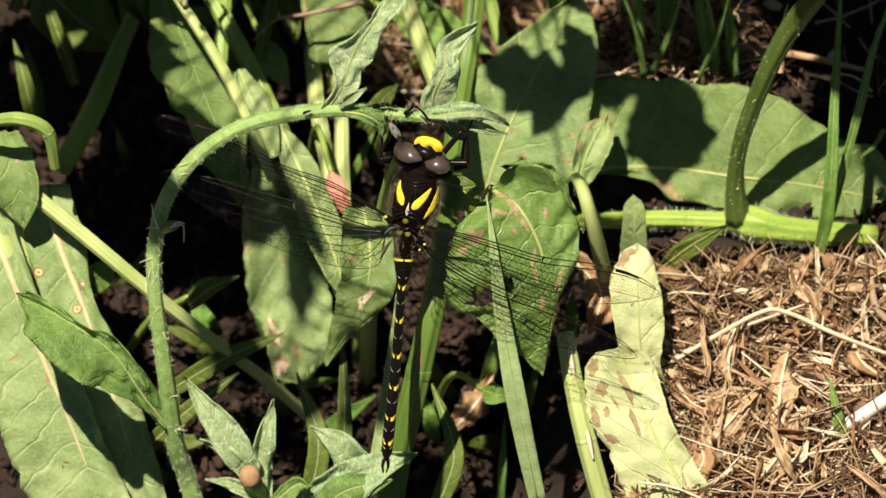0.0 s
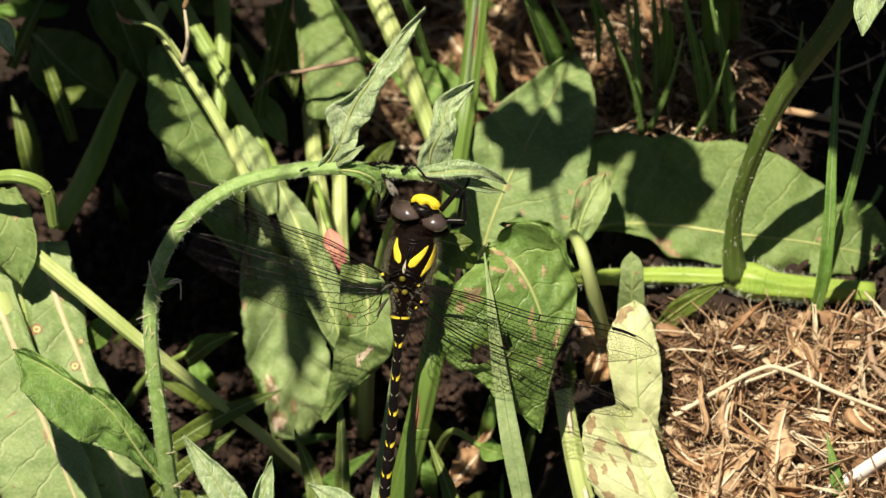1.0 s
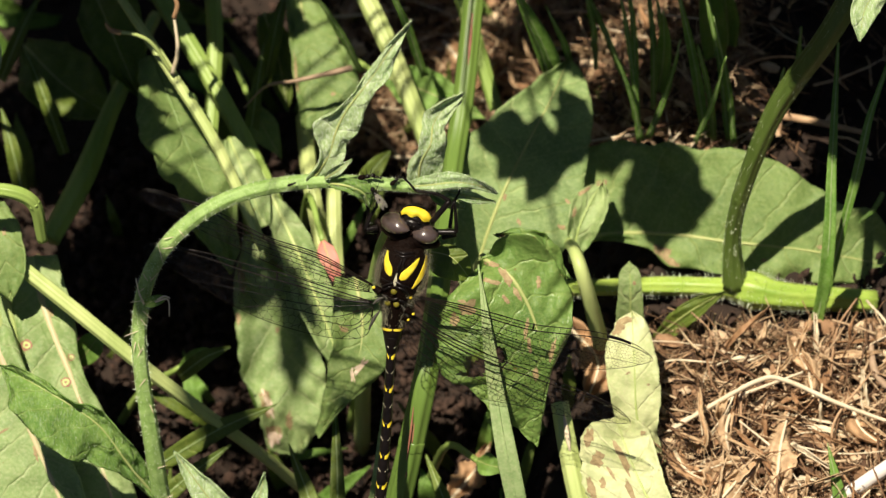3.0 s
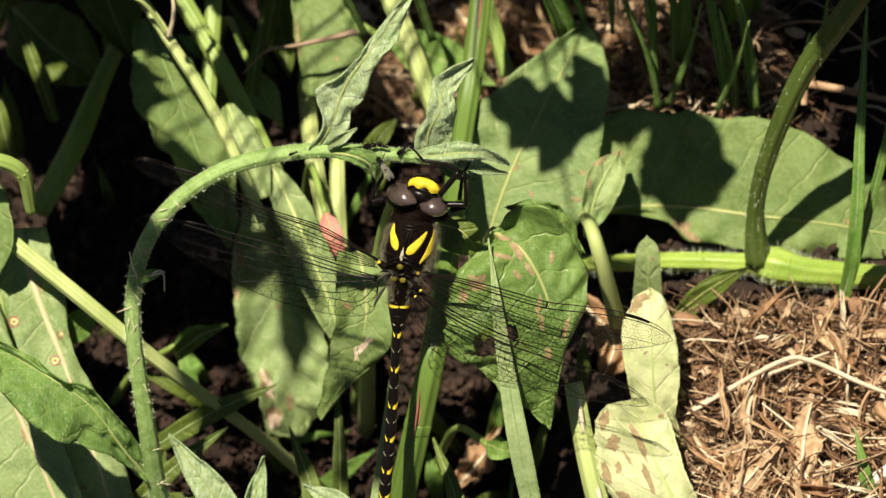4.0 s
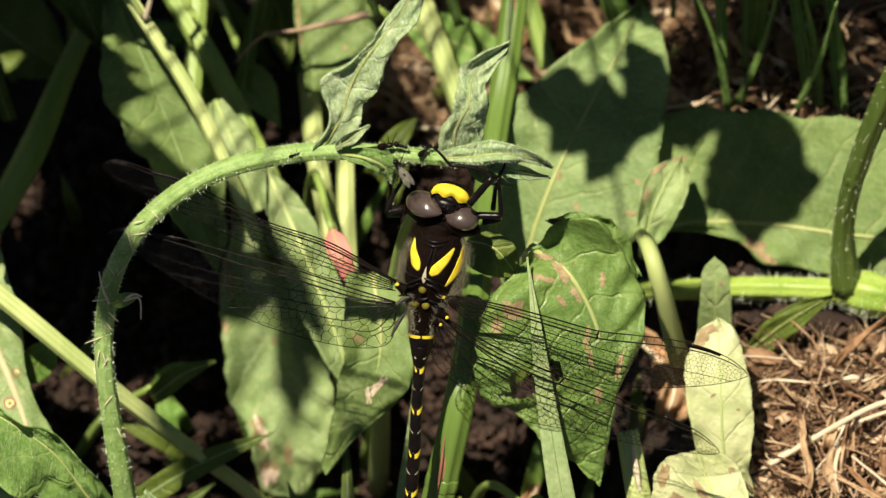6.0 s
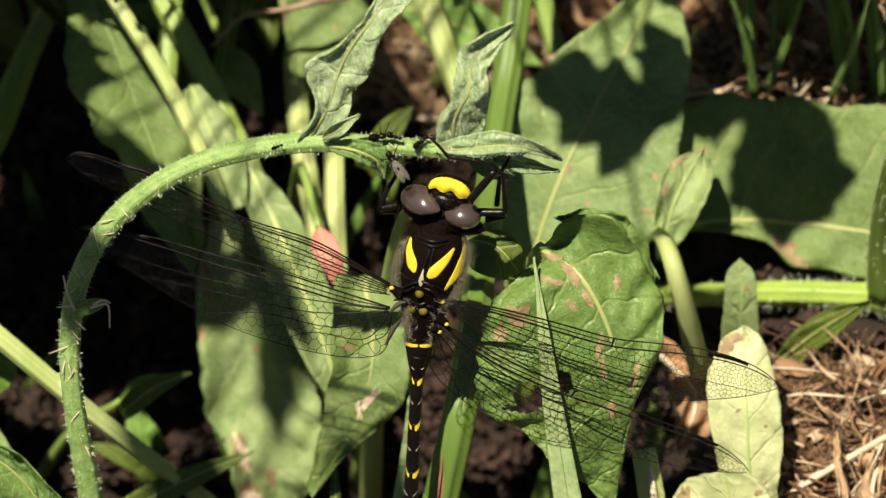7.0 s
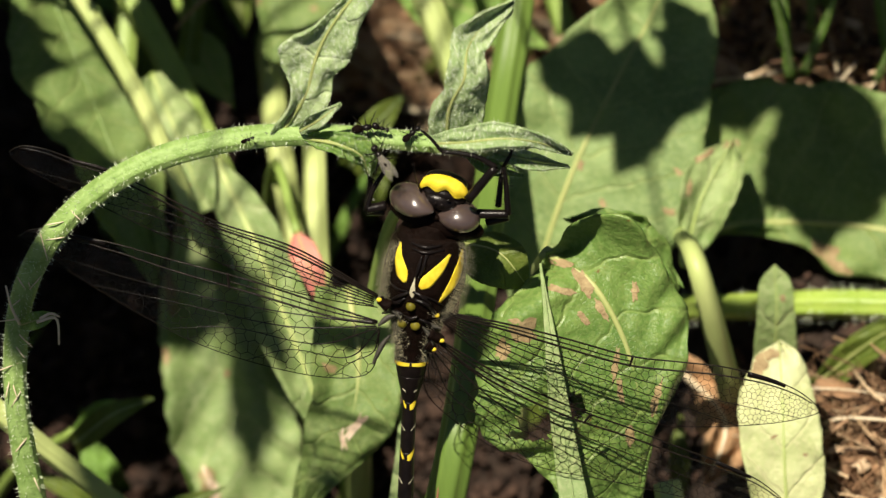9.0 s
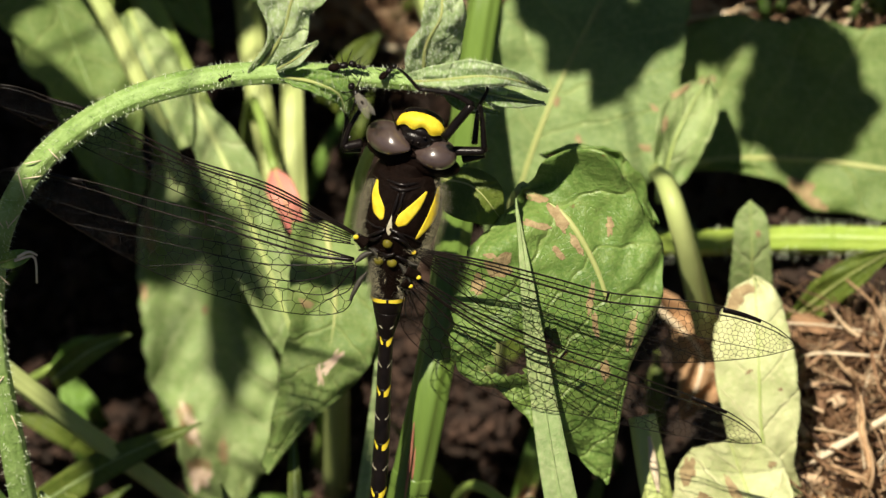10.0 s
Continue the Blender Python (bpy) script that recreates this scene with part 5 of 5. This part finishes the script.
for pts in ([(738, 402), (764, 410), (792, 408)], [(742, 412), (764, 419), (796, 416)], [(766, 420), (760, 446), (752, 462)], [(758, 424), (752, 446), (747, 462)]):
    part("collar_ridge", tube([on_thorax(*pts[0], 0.05), on_thorax(*pts[1], 0.22), on_thorax(*pts[2], 0.05)], [0.00012, 0.00024, 0.00012], n=10, sides=7), BLACK, thorax, "glossy black ridge behind the head")

# head
head = part("head", ball(body(782, 346, 0.4), EX * (48 * PX), UP * (30 * PX), OUT * 0.0022, u=24, v=14), BROWN_BLACK, dragonfly)
tilt = radians(18)
along, across = EX * math.cos(tilt) - UP * math.sin(tilt), EX * math.sin(tilt) + UP * math.cos(tilt)
for a, b, inner, tip_up in ((741, 331, 1, 0.55), (818, 358, -1, 0.05)):
    bm = ball(body(a, b, 1.8), along * (41 * PX), across * (28 * PX), OUT * 0.0025, u=40, v=24)
    middle = body(a, b, 1.8)
    for v in bm.verts:
        rel = v.co - middle
        f = rel.dot(along) / (41 * PX) * inner
        squeeze = 1 - 0.5 * max(f, -0.12) ** 1.5 if f > 0 else 1 - 0.06 * f
        v.co = middle + along * rel.dot(along) + (rel - along * rel.dot(along)) * squeeze - across * (0.0004 * max(f, 0)) + OUT * (tip_up * rel.dot(along) - 0.3 * rel.dot(across))
    part("eye", bm, EYE, head, "smoky brown glossy compound eye")
part("eye_rim", ball(body(783, 366, 0.9), along * (84 * PX), across * (27 * PX), OUT * 0.0020, u=28, v=12), BROWN_BLACK, head, "dark brown rim under the eyes")
part("eye_seam", ball(body(781, 360, 2.7), along * (11 * PX), across * (6 * PX), OUT * 0.0007, u=12, v=8), BROWN_BLACK, head, "brown seam where the eyes meet")
# the forehead is a yellow crescent over a black notched border
bm = bmesh.new()
fore_mid = body(796, 313, 1.7)
fore_rows = []
for i in range(25):
    u = -1 + i / 12
    row = []
    for k in range(9):
        q = k / 8
        low = -6 + 3.5 * math.sin(u * 8 + 0.6) + 5 * (1 - abs(u)) - 2 * u * u
        high = 29 * max(1 - u * u, 0.0) ** 0.42 - 3
        h = low * (1 - q) + high * q
        row.append(bm.verts.new(fore_mid + along * (43 * u * PX) + across * (h * PX) + OUT * (0.0024 * math.sqrt(max(1 - u * u * 0.85, 0)) * (0.35 + 0.65 * math.sin(math.pi * (0.18 + 0.62 * (1 - q)))))))
    fore_rows.append(row)
for a, b in zip(fore_rows, fore_rows[1:]):
    for k in range(8):
        bm.faces.new((a[k], b[k], b[k + 1], a[k + 1]))
bm.normal_update()
if sum(f.normal.dot(OUT) for f in bm.faces) < 0:
    bmesh.ops.reverse_faces(bm, faces=bm.faces[:])
part("forehead", bm, YELLOW, head, "bright yellow forehead with a notched lower edge")
part("forehead_base", ball(body(795, 320, 1.2), along * (42 * PX), across * (17 * PX), OUT * 0.0022, u=24, v=14), BLACK, head, "black border under the forehead")
part("mouth", ball(body(800, 300, 0.2), along * (37 * PX), across * (17 * PX), OUT * 0.0016), BLACK, head)
part("crown", ball(body(789, 331, 2.4), along * (30 * PX), across * (17 * PX), OUT * 0.0013), BLACK, head, "black crown between the eyes")
for a, b in ((782, 334), (792, 338), (804, 330)):
    part("ocellus", ball(body(a, b, 3.8), EX * 0.00022, UP * 0.00022, OUT * 0.00022, u=10, v=6), BLACK, head)
part("neck", tube([body(778, 368, 0.6), body(769, 402, 0.6)], [32 * PX, 40 * PX], n=6, sides=16), BROWN_BLACK, dragonfly)
for side, a0, b0, a1, b1 in ((-1, 756, 314, 744, 262), (1, 840, 338, 852, 300)):
    part("antenna", tube([body(a0, b0, 3), body((a0 + a1) / 2 - 2, (b0 + b1) / 2, 4), body(a1, b1, 4)], [0.00012, 0.00005], n=8, sides=5), BLACK, head)

# abdomen, segment by segment: centre, half width
SEG = [(737, 604, 29), (736, 632, 25), (733, 680, 12.5), (728, 768, 12.5), (724, 862, 14), (718, 946, 14.5), (711, 1028, 15.5), (706, 1096, 16), (704, 1126, 14), (702, 1148, 6)]
for k in range(len(SEG) - 1):
    (a0, b0, r0), (a1, b1, r1) = SEG[k], SEG[k + 1]
    bm = bmesh.new()
    p, q = body(a0, b0), body(a1, b1)
    add_tube(bm, [p, p.lerp(q, 0.15), p.lerp(q, 0.85), q], [r0 * PX * 0.97, (r0 * 0.85 + r1 * 0.15) * PX, (r0 * 0.15 + r1 * 0.85) * PX, r1 * PX * 0.96], n=14, sides=18)
    seg = part("abdomen_segment", bm, BLACK, dragonfly)
    if k < 8:
        # a slanting yellow half moon on each side of the back, and a thin dash further down
        for u, name in ((0.08, "yellow_spot"), (0.55, "pale_dash")):
            if (name == "yellow_spot" and k == 1) or (name == "pale_dash" and k == 0):
                continue
            way = (q - p).normalized()
            c = p.lerp(q, u)
            r = ((r0 + (r1 - r0) * u) * PX) * 1.035
            side = way.cross(OUT).normalized() * -1
            up = side.cross(way)
            up = up if up.dot(OUT) > 0 else -up
            for s in (-1, 1):
                bm, rows = bmesh.new(), []
                for i in range(11):
                    t = i / 10
                    if name == "yellow_spot":
                        ang = radians(4 + 84 * t if k == 0 else 6 + 60 * t if s > 0 else 22 + 34 * t)
                        half = 0.0005 * (0.35 + 0.65 * math.sin(math.pi * (0.2 + 0.7 * t))) * (0.55 if k == 0 else 0.95 if s > 0 else 0.6)
                        back = 0.0010 * t * t if k else -0.0003 * t
                    else:
                        ang, half, back = radians(22 + 46 * t), 0.00008, 0.0007 * t
                    d = side * (math.sin(ang) * s) + up * math.cos(ang)
                    o = c + d * r - way * back
                    rows.append([bm.verts.new(o - way * half), bm.verts.new(o + d * (r * 0.012)), bm.verts.new(o + way * half)])
                for a, b in zip(rows, rows[1:]):
                    for j in range(2):
                        bm.faces.new((a[j], a[j + 1], b[j + 1], b[j]))
                part(name, bm, YELLOW if name == "yellow_spot" else FUR, seg)
for s in (-1, 1):
    part("tail_clasper", tube([body(702 + s * 5, 1144), body(701 + s * 8, 1163), body(700 + s * 4, 1180)], [0.0004, 0.00015], n=8, sides=6), BLACK, dragonfly)

# wings: a leading and a trailing edge, strong veins, and a net of cells that grow finer towards the tip
def inside(poly, pts):
    """Which of the points lie within the outline."""
    x, y = pts[:, :1], pts[:, 1:]
    a, b = poly, np.roll(poly, -1, axis=0)
    cross = ((a[:, 1] > y) != (b[:, 1] > y)) & (x < (b[:, 0] - a[:, 0]) * (y - a[:, 1]) / np.where(b[:, 1] == a[:, 1], 1e-9, b[:, 1] - a[:, 1]) + a[:, 0])
    return cross.sum(axis=1) % 2 == 1


def cell_walls(poly, root, size, length, seed):
    """The walls of irregular cells that fill an outline; size(f) is the cells' width at the share f of the length."""
    rs = np.random.RandomState(seed)
    lo, hi = poly.min(axis=0) - 25, poly.max(axis=0) + 25
    kept = np.zeros((0, 2))
    for p in rs.uniform(lo, hi, (26000, 2)):
        r = size(np.hypot(*(p - root)) / length)
        if not len(kept) or np.min(np.sum((kept - p) ** 2, axis=1)) > r * r:
            kept = np.concatenate([kept, [p]])
    verts, _, tris, *_ = delaunay_2d_cdt([Vector(p) for p in kept], [], [], 0, 1e-6)
    mids, sides = [], {}
    for k, t in enumerate(tris):
        (ax, ay), (bx, by), (cx, cy) = (verts[i] for i in t)
        d = 2 * (ax * (by - cy) + bx * (cy - ay) + cx * (ay - by)) or 1e-9
        q, w, e = ax * ax + ay * ay, bx * bx + by * by, cx * cx + cy * cy
        mids.append(((q * (by - cy) + w * (cy - ay) + e * (ay - by)) / d, (q * (cx - bx) + w * (ax - cx) + e * (bx - ax)) / d))
        for i, j in zip(t, (*t[1:], t[0])):
            sides.setdefault((min(i, j), max(i, j)), []).append(k)
    mids = np.array(mids)
    within = inside(poly, mids)
    walls = []
    for pair in sides.values():
        if len(pair) < 2 or not (within[pair[0]] or within[pair[1]]):
            continue
        a, b = mids[pair[0]], mids[pair[1]]
        if not within[pair[0]]:
            a, b = b, a
        if not (within[pair[0]] and within[pair[1]]):
            near, far = 0.0, 1.0
            for _ in range(8):
                half = (near + far) / 2
                near, far = (half, far) if inside(poly, np.array([a + (b - a) * half]))[0] else (near, half)
            b = a + (b - a) * near
        walls.append((a, b))
    return walls


def wing(lead, trail, node_at, stig, name, seed, out0, out1, base_cell, tip_cell, cols=62):
    n = cols + 1
    le, te = even(lead, n), even(trail, n)
    root, length, last = (le[0] + te[0]) / 2, float(np.hypot(*(le[-1] - le[0]))), n - 1

    def lift(p):
        return body(p[0], p[1], out0 + (out1 - out0) * min(np.hypot(*(p - root)) / length, 1.0))

    def spot(i, s):
        k = min(int(min(max(i, 0.0), last)), n - 2)
        f = min(max(i, 0.0), last) - k
        return lift((le[k] * (1 - f) + le[k + 1] * f) * (1 - s) + (te[k] * (1 - f) + te[k + 1] * f) * s)

    bm = bmesh.new()
    grid = [[bm.verts.new(spot(i, s)) for s in np.linspace(0, 1, 15)] for i in range(n)]
    for a, b in zip(grid, grid[1:]):
        for k in range(14):
            bm.faces.new((a[k], a[k + 1], b[k + 1], b[k]))
    w = part("wing", bm, MEMBRANE, dragonfly, "clear veined %s" % name)
    # strong front veins, the notch where they meet, and the long veins that bend to the hind margin
    big, fine = bmesh.new(), bmesh.new()
    add_tube(big, [spot(i, 0) for i in range(n)], [0.00014, 0.00013, 0.0001, 0.00007], n=60, sides=5)
    add_tube(big, [spot(i, 0.08) for i in range(0, int(node_at * last) + 1)], [0.00011, 0.0001, 0.00008], n=34, sides=5)
    add_tube(big, [spot(i, 0.16 - 0.03 * i / last) for i in range(0, last - 1)], [0.00016, 0.00014, 0.00008], n=50, sides=5)
    add_tube(big, [spot(node_at * last, s) for s in (-0.015, 0.05, 0.1, 0.16)], [0.00019, 0.00016], n=8, sides=5)
    for j, f in enumerate((0.2, 0.4, 0.6, 0.8, 0.95)):
        add_tube(big, [spot(0.6, 0.92 - 0.15 * j), spot(f * last * 0.35, 0.86 - 0.14 * j), spot(f * last * 0.7, 0.80 - 0.08 * j), spot(f * last, 1)], [0.0001, 0.00007, 0.00004], n=30, sides=4)
    add_tube(fine, [spot(i, 1) for i in range(n)], [0.00007, 0.00006, 0.00005], n=70, sides=4)
    part("front_vein", big, FRONT_VEIN, w, "black front veins")

    def vein(a, b, r):
        way = b - a
        if way.length < 1e-6:
            return
        u = way.cross(OUT).normalized() * r
        ring = [[fine.verts.new(p + q) for q in (u, OUT * r - u * 0.5, OUT * -r - u * 0.5)] for p in (a, b)]
        for k in range(3):
            fine.faces.new((ring[0][k], ring[0][(k + 1) % 3], ring[1][(k + 1) % 3], ring[1][k]))

    field = np.concatenate([le * 0.85 + te * 0.15, te[::-1]])
    for a, b in cell_walls(field, root, lambda f: base_cell + (tip_cell - base_cell) * min(f, 1.0), length, seed):
        vein(lift(a), lift(b), 0.000052 - 0.000024 * min(np.hypot(*(a - root)) / length, 1.0))
    for i in np.arange(3, last - 1, 1.5):
        vein(spot(i, 0.0), spot(i + 0.1, 0.16 if i > node_at * last else 0.08), 0.00004)
        if i < node_at * last:
            vein(spot(i + 0.5, 0.08), spot(i + 0.5, 0.16), 0.00004)
    part("vein_net", fine, VEIN, w, "fine dark net of veins", smooth=False)
    bm, rows = bmesh.new(), []
    for i in np.linspace(stig[0] * last, stig[1] * last, 9):
        rows.append([bm.verts.new(spot(i, s) + OUT * 0.00008) for s in (0.0, 0.04, 0.085)])
    for a, b in zip(rows, rows[1:]):
        for k in range(2):
            bm.faces.new((a[k], a[k + 1], b[k + 1], b[k]))
    bm.normal_update()
    bmesh.ops.solidify(bm, geom=bm.faces[:], thickness=0.00014)
    part("wing_mark", bm, BLACK, w, "long black wing mark")
    return w


wing([(784, 522), (902, 547), (1008, 576), (1113, 607), (1198, 619), (1272, 629), (1346, 648), (1399, 672), (1430, 696), (1440, 709)],
     [(784, 535), (850, 591), (934, 651), (1008, 691), (1114, 719), (1198, 731), (1283, 733), (1367, 728), (1420, 718), (1440, 711)], 0.5, (0.79, 0.89), "forewing", 1, 3, 2.2, 15, 5)
wing([(792, 577), (850, 612), (902, 643), (966, 674), (1040, 706), (1114, 734), (1198, 769), (1272, 798), (1330, 827), (1368, 857), (1381, 875)],
     [(767, 596), (763, 664), (829, 729), (903, 776), (977, 804), (1051, 819), (1125, 836), (1220, 859), (1304, 873), (1357, 879), (1381, 877)], 0.43, (0.78, 0.88), "hindwing", 2, 2.6, 1.6, 18, 5.5)
wing([(681, 493), (596, 441), (522, 403), (401, 363), (316, 320), (216, 271), (163, 255), (111, 236), (68, 229), (47, 239)],
     [(681, 514), (596, 500), (501, 475), (395, 428), (300, 381), (205, 335), (121, 293), (74, 267), (47, 244)], 0.47, (0.74, 0.84), "forewing", 3, 3, -2.5, 15, 5.5)
wing([(680, 539), (585, 508), (459, 466), (321, 428), (237, 403), (152, 383), (89, 374), (61, 386)],
     [(684, 552), (674, 616), (644, 636), (575, 634), (480, 613), (374, 577), (268, 522), (163, 457), (89, 406), (61, 388)], 0.42, (0.76, 0.87), "hindwing", 4, 2.6, -2.5, 19, 6)
for a, b, a1, b1 in ((684, 500, 700, 512), (783, 529, 765, 528), (791, 573, 770, 560), (777, 588, 765, 580)):
    part("wing_joint", tube([body(a, b, 3.2), body((a + a1) / 2, (b + b1) / 2, 3.3), body(a1, b1, 3.3)], [0.0006, 0.0007, 0.0009], n=8, sides=8), BROWN_BLACK, dragonfly)
    part("joint_spot", ball(body(a, b, 3.7), EX * 0.00036, UP * 0.0003, OUT * 0.00025, u=10, v=6), YELLOW, dragonfly, "small yellow spot at the wing's root")

ROOT_GREY = plain_material("wing_root_membrane", (0.022, 0.020, 0.016), (0.075, 0.070, 0.055), 900, 0.5, relief=0.5)
for pts, wide in (([(682, 545), (698, 532), (712, 528)], 9), ([(672, 612), (688, 580), (702, 562)], 8), ([(776, 582), (768, 562), (758, 548)], 8), ([(766, 540), (776, 548), (790, 552)], 7), ([(706, 520), (716, 528), (720, 538)], 6)):
    bm, rows = bmesh.new(), []
    c = spline(pts, 9)
    for i in range(9):
        tan = c[min(i + 1, 8)] - c[max(i - 1, 0)]
        nor = np.array((-tan[1], tan[0])) / np.hypot(*tan) * wide * 0.6 * math.sin(math.pi * (0.12 + 0.8 * i / 8))
        rows.append([bm.verts.new(body(*(c[i] + nor * q), 3.4 + 0.35 * (1 - q * q))) for q in (-1, -0.5, 0, 0.5, 1)])
    for a, b in zip(rows, rows[1:]):
        for j in range(4):
            bm.faces.new((a[j], a[j + 1], b[j + 1], b[j]))
    bm.normal_update()
    bmesh.ops.solidify(bm, geom=bm.faces[:], thickness=0.0002)
    part("root_membrane", bm, ROOT_GREY, dragonfly, "grey membrane at the wing's root")
for pts in ([(690, 505), (712, 506), (728, 498)], [(688, 528), (708, 522), (724, 528)], [(745, 500), (765, 508), (782, 528)], [(752, 535), (770, 545), (788, 568)], [(742, 486), (760, 496), (774, 512)], [(734, 488), (718, 494), (704, 502)], [(728, 530), (738, 534), (750, 530)]):
    part("root_ridge", tube([on_thorax(*pts[0], 0.1), on_thorax(*pts[1], 0.35), on_thorax(*pts[2], 0.1)], [0.00016, 0.00026, 0.00014], n=10, sides=7), BLACK, dragonfly, "glossy black ridge")

# legs
def leg(femur, tibia, foot, out):
    upper = part("leg", tube([body(*femur[0], out), body(*femur[1], out + 0.6)], [0.00062, 0.00055], n=8, sides=10), BLACK, dragonfly, "black spiny leg")
    part("shin", tube([body(*p, out + 0.6) for p in tibia], [0.00042, 0.00032, 0.0003], n=12, sides=8), BLACK, upper)
    part("foot", tube([body(*p, out + 0.6) for p in foot], [0.00026, 0.00016], n=10, sides=6), BLACK, upper)
    bm = bmesh.new()
    rng = random.Random(int(femur[0][0]))
    c = [Vector(v) for v in spline([body(*p, out + 0.6) for p in tibia], 12)]
    add_hairs(bm, c, [0.0003] * 12, 36, 0.0007, rng)
    part("spines", bm, BLACK, upper, smooth=False)


leg([(838, 328), (886, 272)], [(886, 272), (850, 252), (794, 243)], [(794, 243), (775, 220), (758, 205)], 4.6)
leg([(852, 356), (906, 357)], [(906, 357), (902, 300), (898, 275)], [(898, 275), (912, 246), (896, 222)], 2.0)
leg([(868, 372), (905, 364)], [(888, 345), (893, 300), (898, 275)], [(898, 275), (930, 250), (950, 238)], 0.2)
leg([(694, 342), (662, 347)], [(662, 347), (672, 315), (690, 285)], [(690, 285), (690, 262), (672, 240)], -0.4)
leg([(690, 352), (660, 352)], [(660, 352), (668, 300), (660, 270)], [(660, 270), (664, 250), (668, 225)], -1.6)

# ---- small insects on the stem ----
def insect(name, label, a, b, length, turn, seed, winged=False):
    ob = thing(name, body(a, b, 2.0), label, name)
    c, s = math.cos(turn), math.sin(turn)
    fore, side = EX * c + UP * s, UP * c - EX * s
    o = body(a, b, 4.2 if winged else 2.2)
    part("thorax", ball(o, fore * (length * 0.2), side * (length * 0.13), OUT * (length * 0.13), u=12, v=8), BLACK, ob)
    part("head", ball(o + fore * (length * 0.32), fore * (length * 0.13), side * (length * 0.14), OUT * (length * 0.12), u=12, v=8), BLACK, ob)
    part("abdomen", ball(o - fore * (length * 0.36), fore * (length * 0.24), side * (length * 0.17), OUT * (length * 0.16), u=12, v=8), BROWN_BLACK, ob)
    for k in (-1, 0, 1):
        for q in (-1, 1):
            root = o + fore * (length * 0.1 * k)
            knee = root + side * (q * length * 0.3) + fore * (k * length * 0.18) + OUT * (length * 0.12)
            foot = knee + side * (q * length * 0.22) + fore * (k * length * 0.16) - OUT * (length * 0.28)
            part("leg", tube([root, knee, foot], [length * 0.025, length * 0.015], n=7, sides=5), BLACK, ob)
    for q in (-1, 1):
        if winged:
            bm, rows = bmesh.new(), []
            way = (fore * -1 + side * (0.13 * q)).normalized()
            out = way.cross(OUT).normalized()
            for i in range(9):
                t = i / 8
                w = length * 0.15 * math.sin(math.pi * (0.12 + 0.88 * t)) ** 0.6
                p = o + way * (length * 1.0 * t) + OUT * (length * 0.14)
                rows.append([bm.verts.new(p + out * w), bm.verts.new(p + OUT * 0.00005), bm.verts.new(p - out * w)])
            for x, y in zip(rows, rows[1:]):
                for k in range(2):
                    bm.faces.new((x[k], x[k + 1], y[k + 1], y[k]))
            part("wing", bm, FLYWING, ob, "smoky clear wing")
        else:
            part("antenna", tube([o + fore * (length * 0.42), o + fore * (length * 0.6) + side * (q * length * 0.14), o + fore * (length * 0.8) + side * (q * length * 0.2)], [length * 0.018, length * 0.01], n=7, sides=5), BLACK, ob)
    return ob


FLYWING = clear_wing("fly_wing", (0.80, 0.78, 0.70), 0.14, 0.6)
RIDERS = [droop, dragonfly,
          insect("fly", "small black fly clinging under the curled leaf", 687, 250, 0.0036, radians(123), 1, True),
          insect("ant", "tiny black ant on the pale stem", 664, 203, 0.0034, radians(10), 2),
          insect("ant", "tiny black ant on the pale stem", 742, 214, 0.0027, radians(40), 3),
          insect("bug", "tiny dark bug on the arching stem", 461, 220, 0.0017, radians(20), 5),
          insect("ant", "tiny black ant crawling at the leaf base", 690, 205, 0.0022, radians(-15), 4)]


# ---- movement ----
# seconds; turn of the shoot about the across, up and out axes in degrees; shift across and up in mm
SWAY = [
    (0, 0.06, -0.07, 0.13, 0.24, -0.07),
    (0.5, 0.16, -0.12, 0.11, 0.17, -0.02),
    (1, 0.00, 0.00, 0.00, 0.00, 0.00),
    (1.5, 1.48, -0.34, -0.01, 0.00, -0.14),
    (2, 1.71, 0.03, 0.27, -0.21, -0.06),
    (2.5, 2.61, 0.65, 0.76, -0.30, 0.20),
    (4, 2.85, 0.28, 0.54, -0.11, 0.10),
    (4.5, 3.27, -0.02, 0.92, -0.21, 0.45),
    (5, 3.69, -0.12, 0.80, -0.02, 0.22),
    (5.5, 3.83, -0.06, 0.68, -0.08, 0.29),
    (7, 5.18, -1.06, 0.98, 0.15, 0.21),
    (7.5, 5.05, -1.19, 0.54, 0.21, -0.17),
    (8, 5.88, -1.58, 0.93, 0.36, -0.04),
    (8.5, 5.67, -1.85, 0.74, 0.58, 0.03),
    (9, 6.05, -1.94, 0.62, 0.28, 0.16),
    (9.5, 6.27, -1.55, 0.62, 0.44, 0.04),
    (10, 6.33, -1.33, 0.78, 0.42, -0.12),
]


def motions():
    """The shoot sways slowly and carries the dragonfly and the small insects with it."""
    frame_axes = Matrix((EX, UP, OUT)).transposed().to_4x4()
    pivot = Matrix.Translation(at(716, 487, 0))
    for ob in RIDERS:
        rows = []
        for t, rx, ry, rz, tx, ty in SWAY:
            turn = pose(0, 0, 0, 0, 0, rz) @ pose(0, 0, 0, 0, ry) @ pose(0, 0, 0, rx)
            m = pivot @ frame_axes @ pose(tx * 0.001, ty * 0.001, 0) @ turn @ frame_axes.inverted() @ pivot.inverted()
            rows.append((t, m @ Matrix.Translation(ORIGIN[ob])))
        walk(ob, rows)


motions()
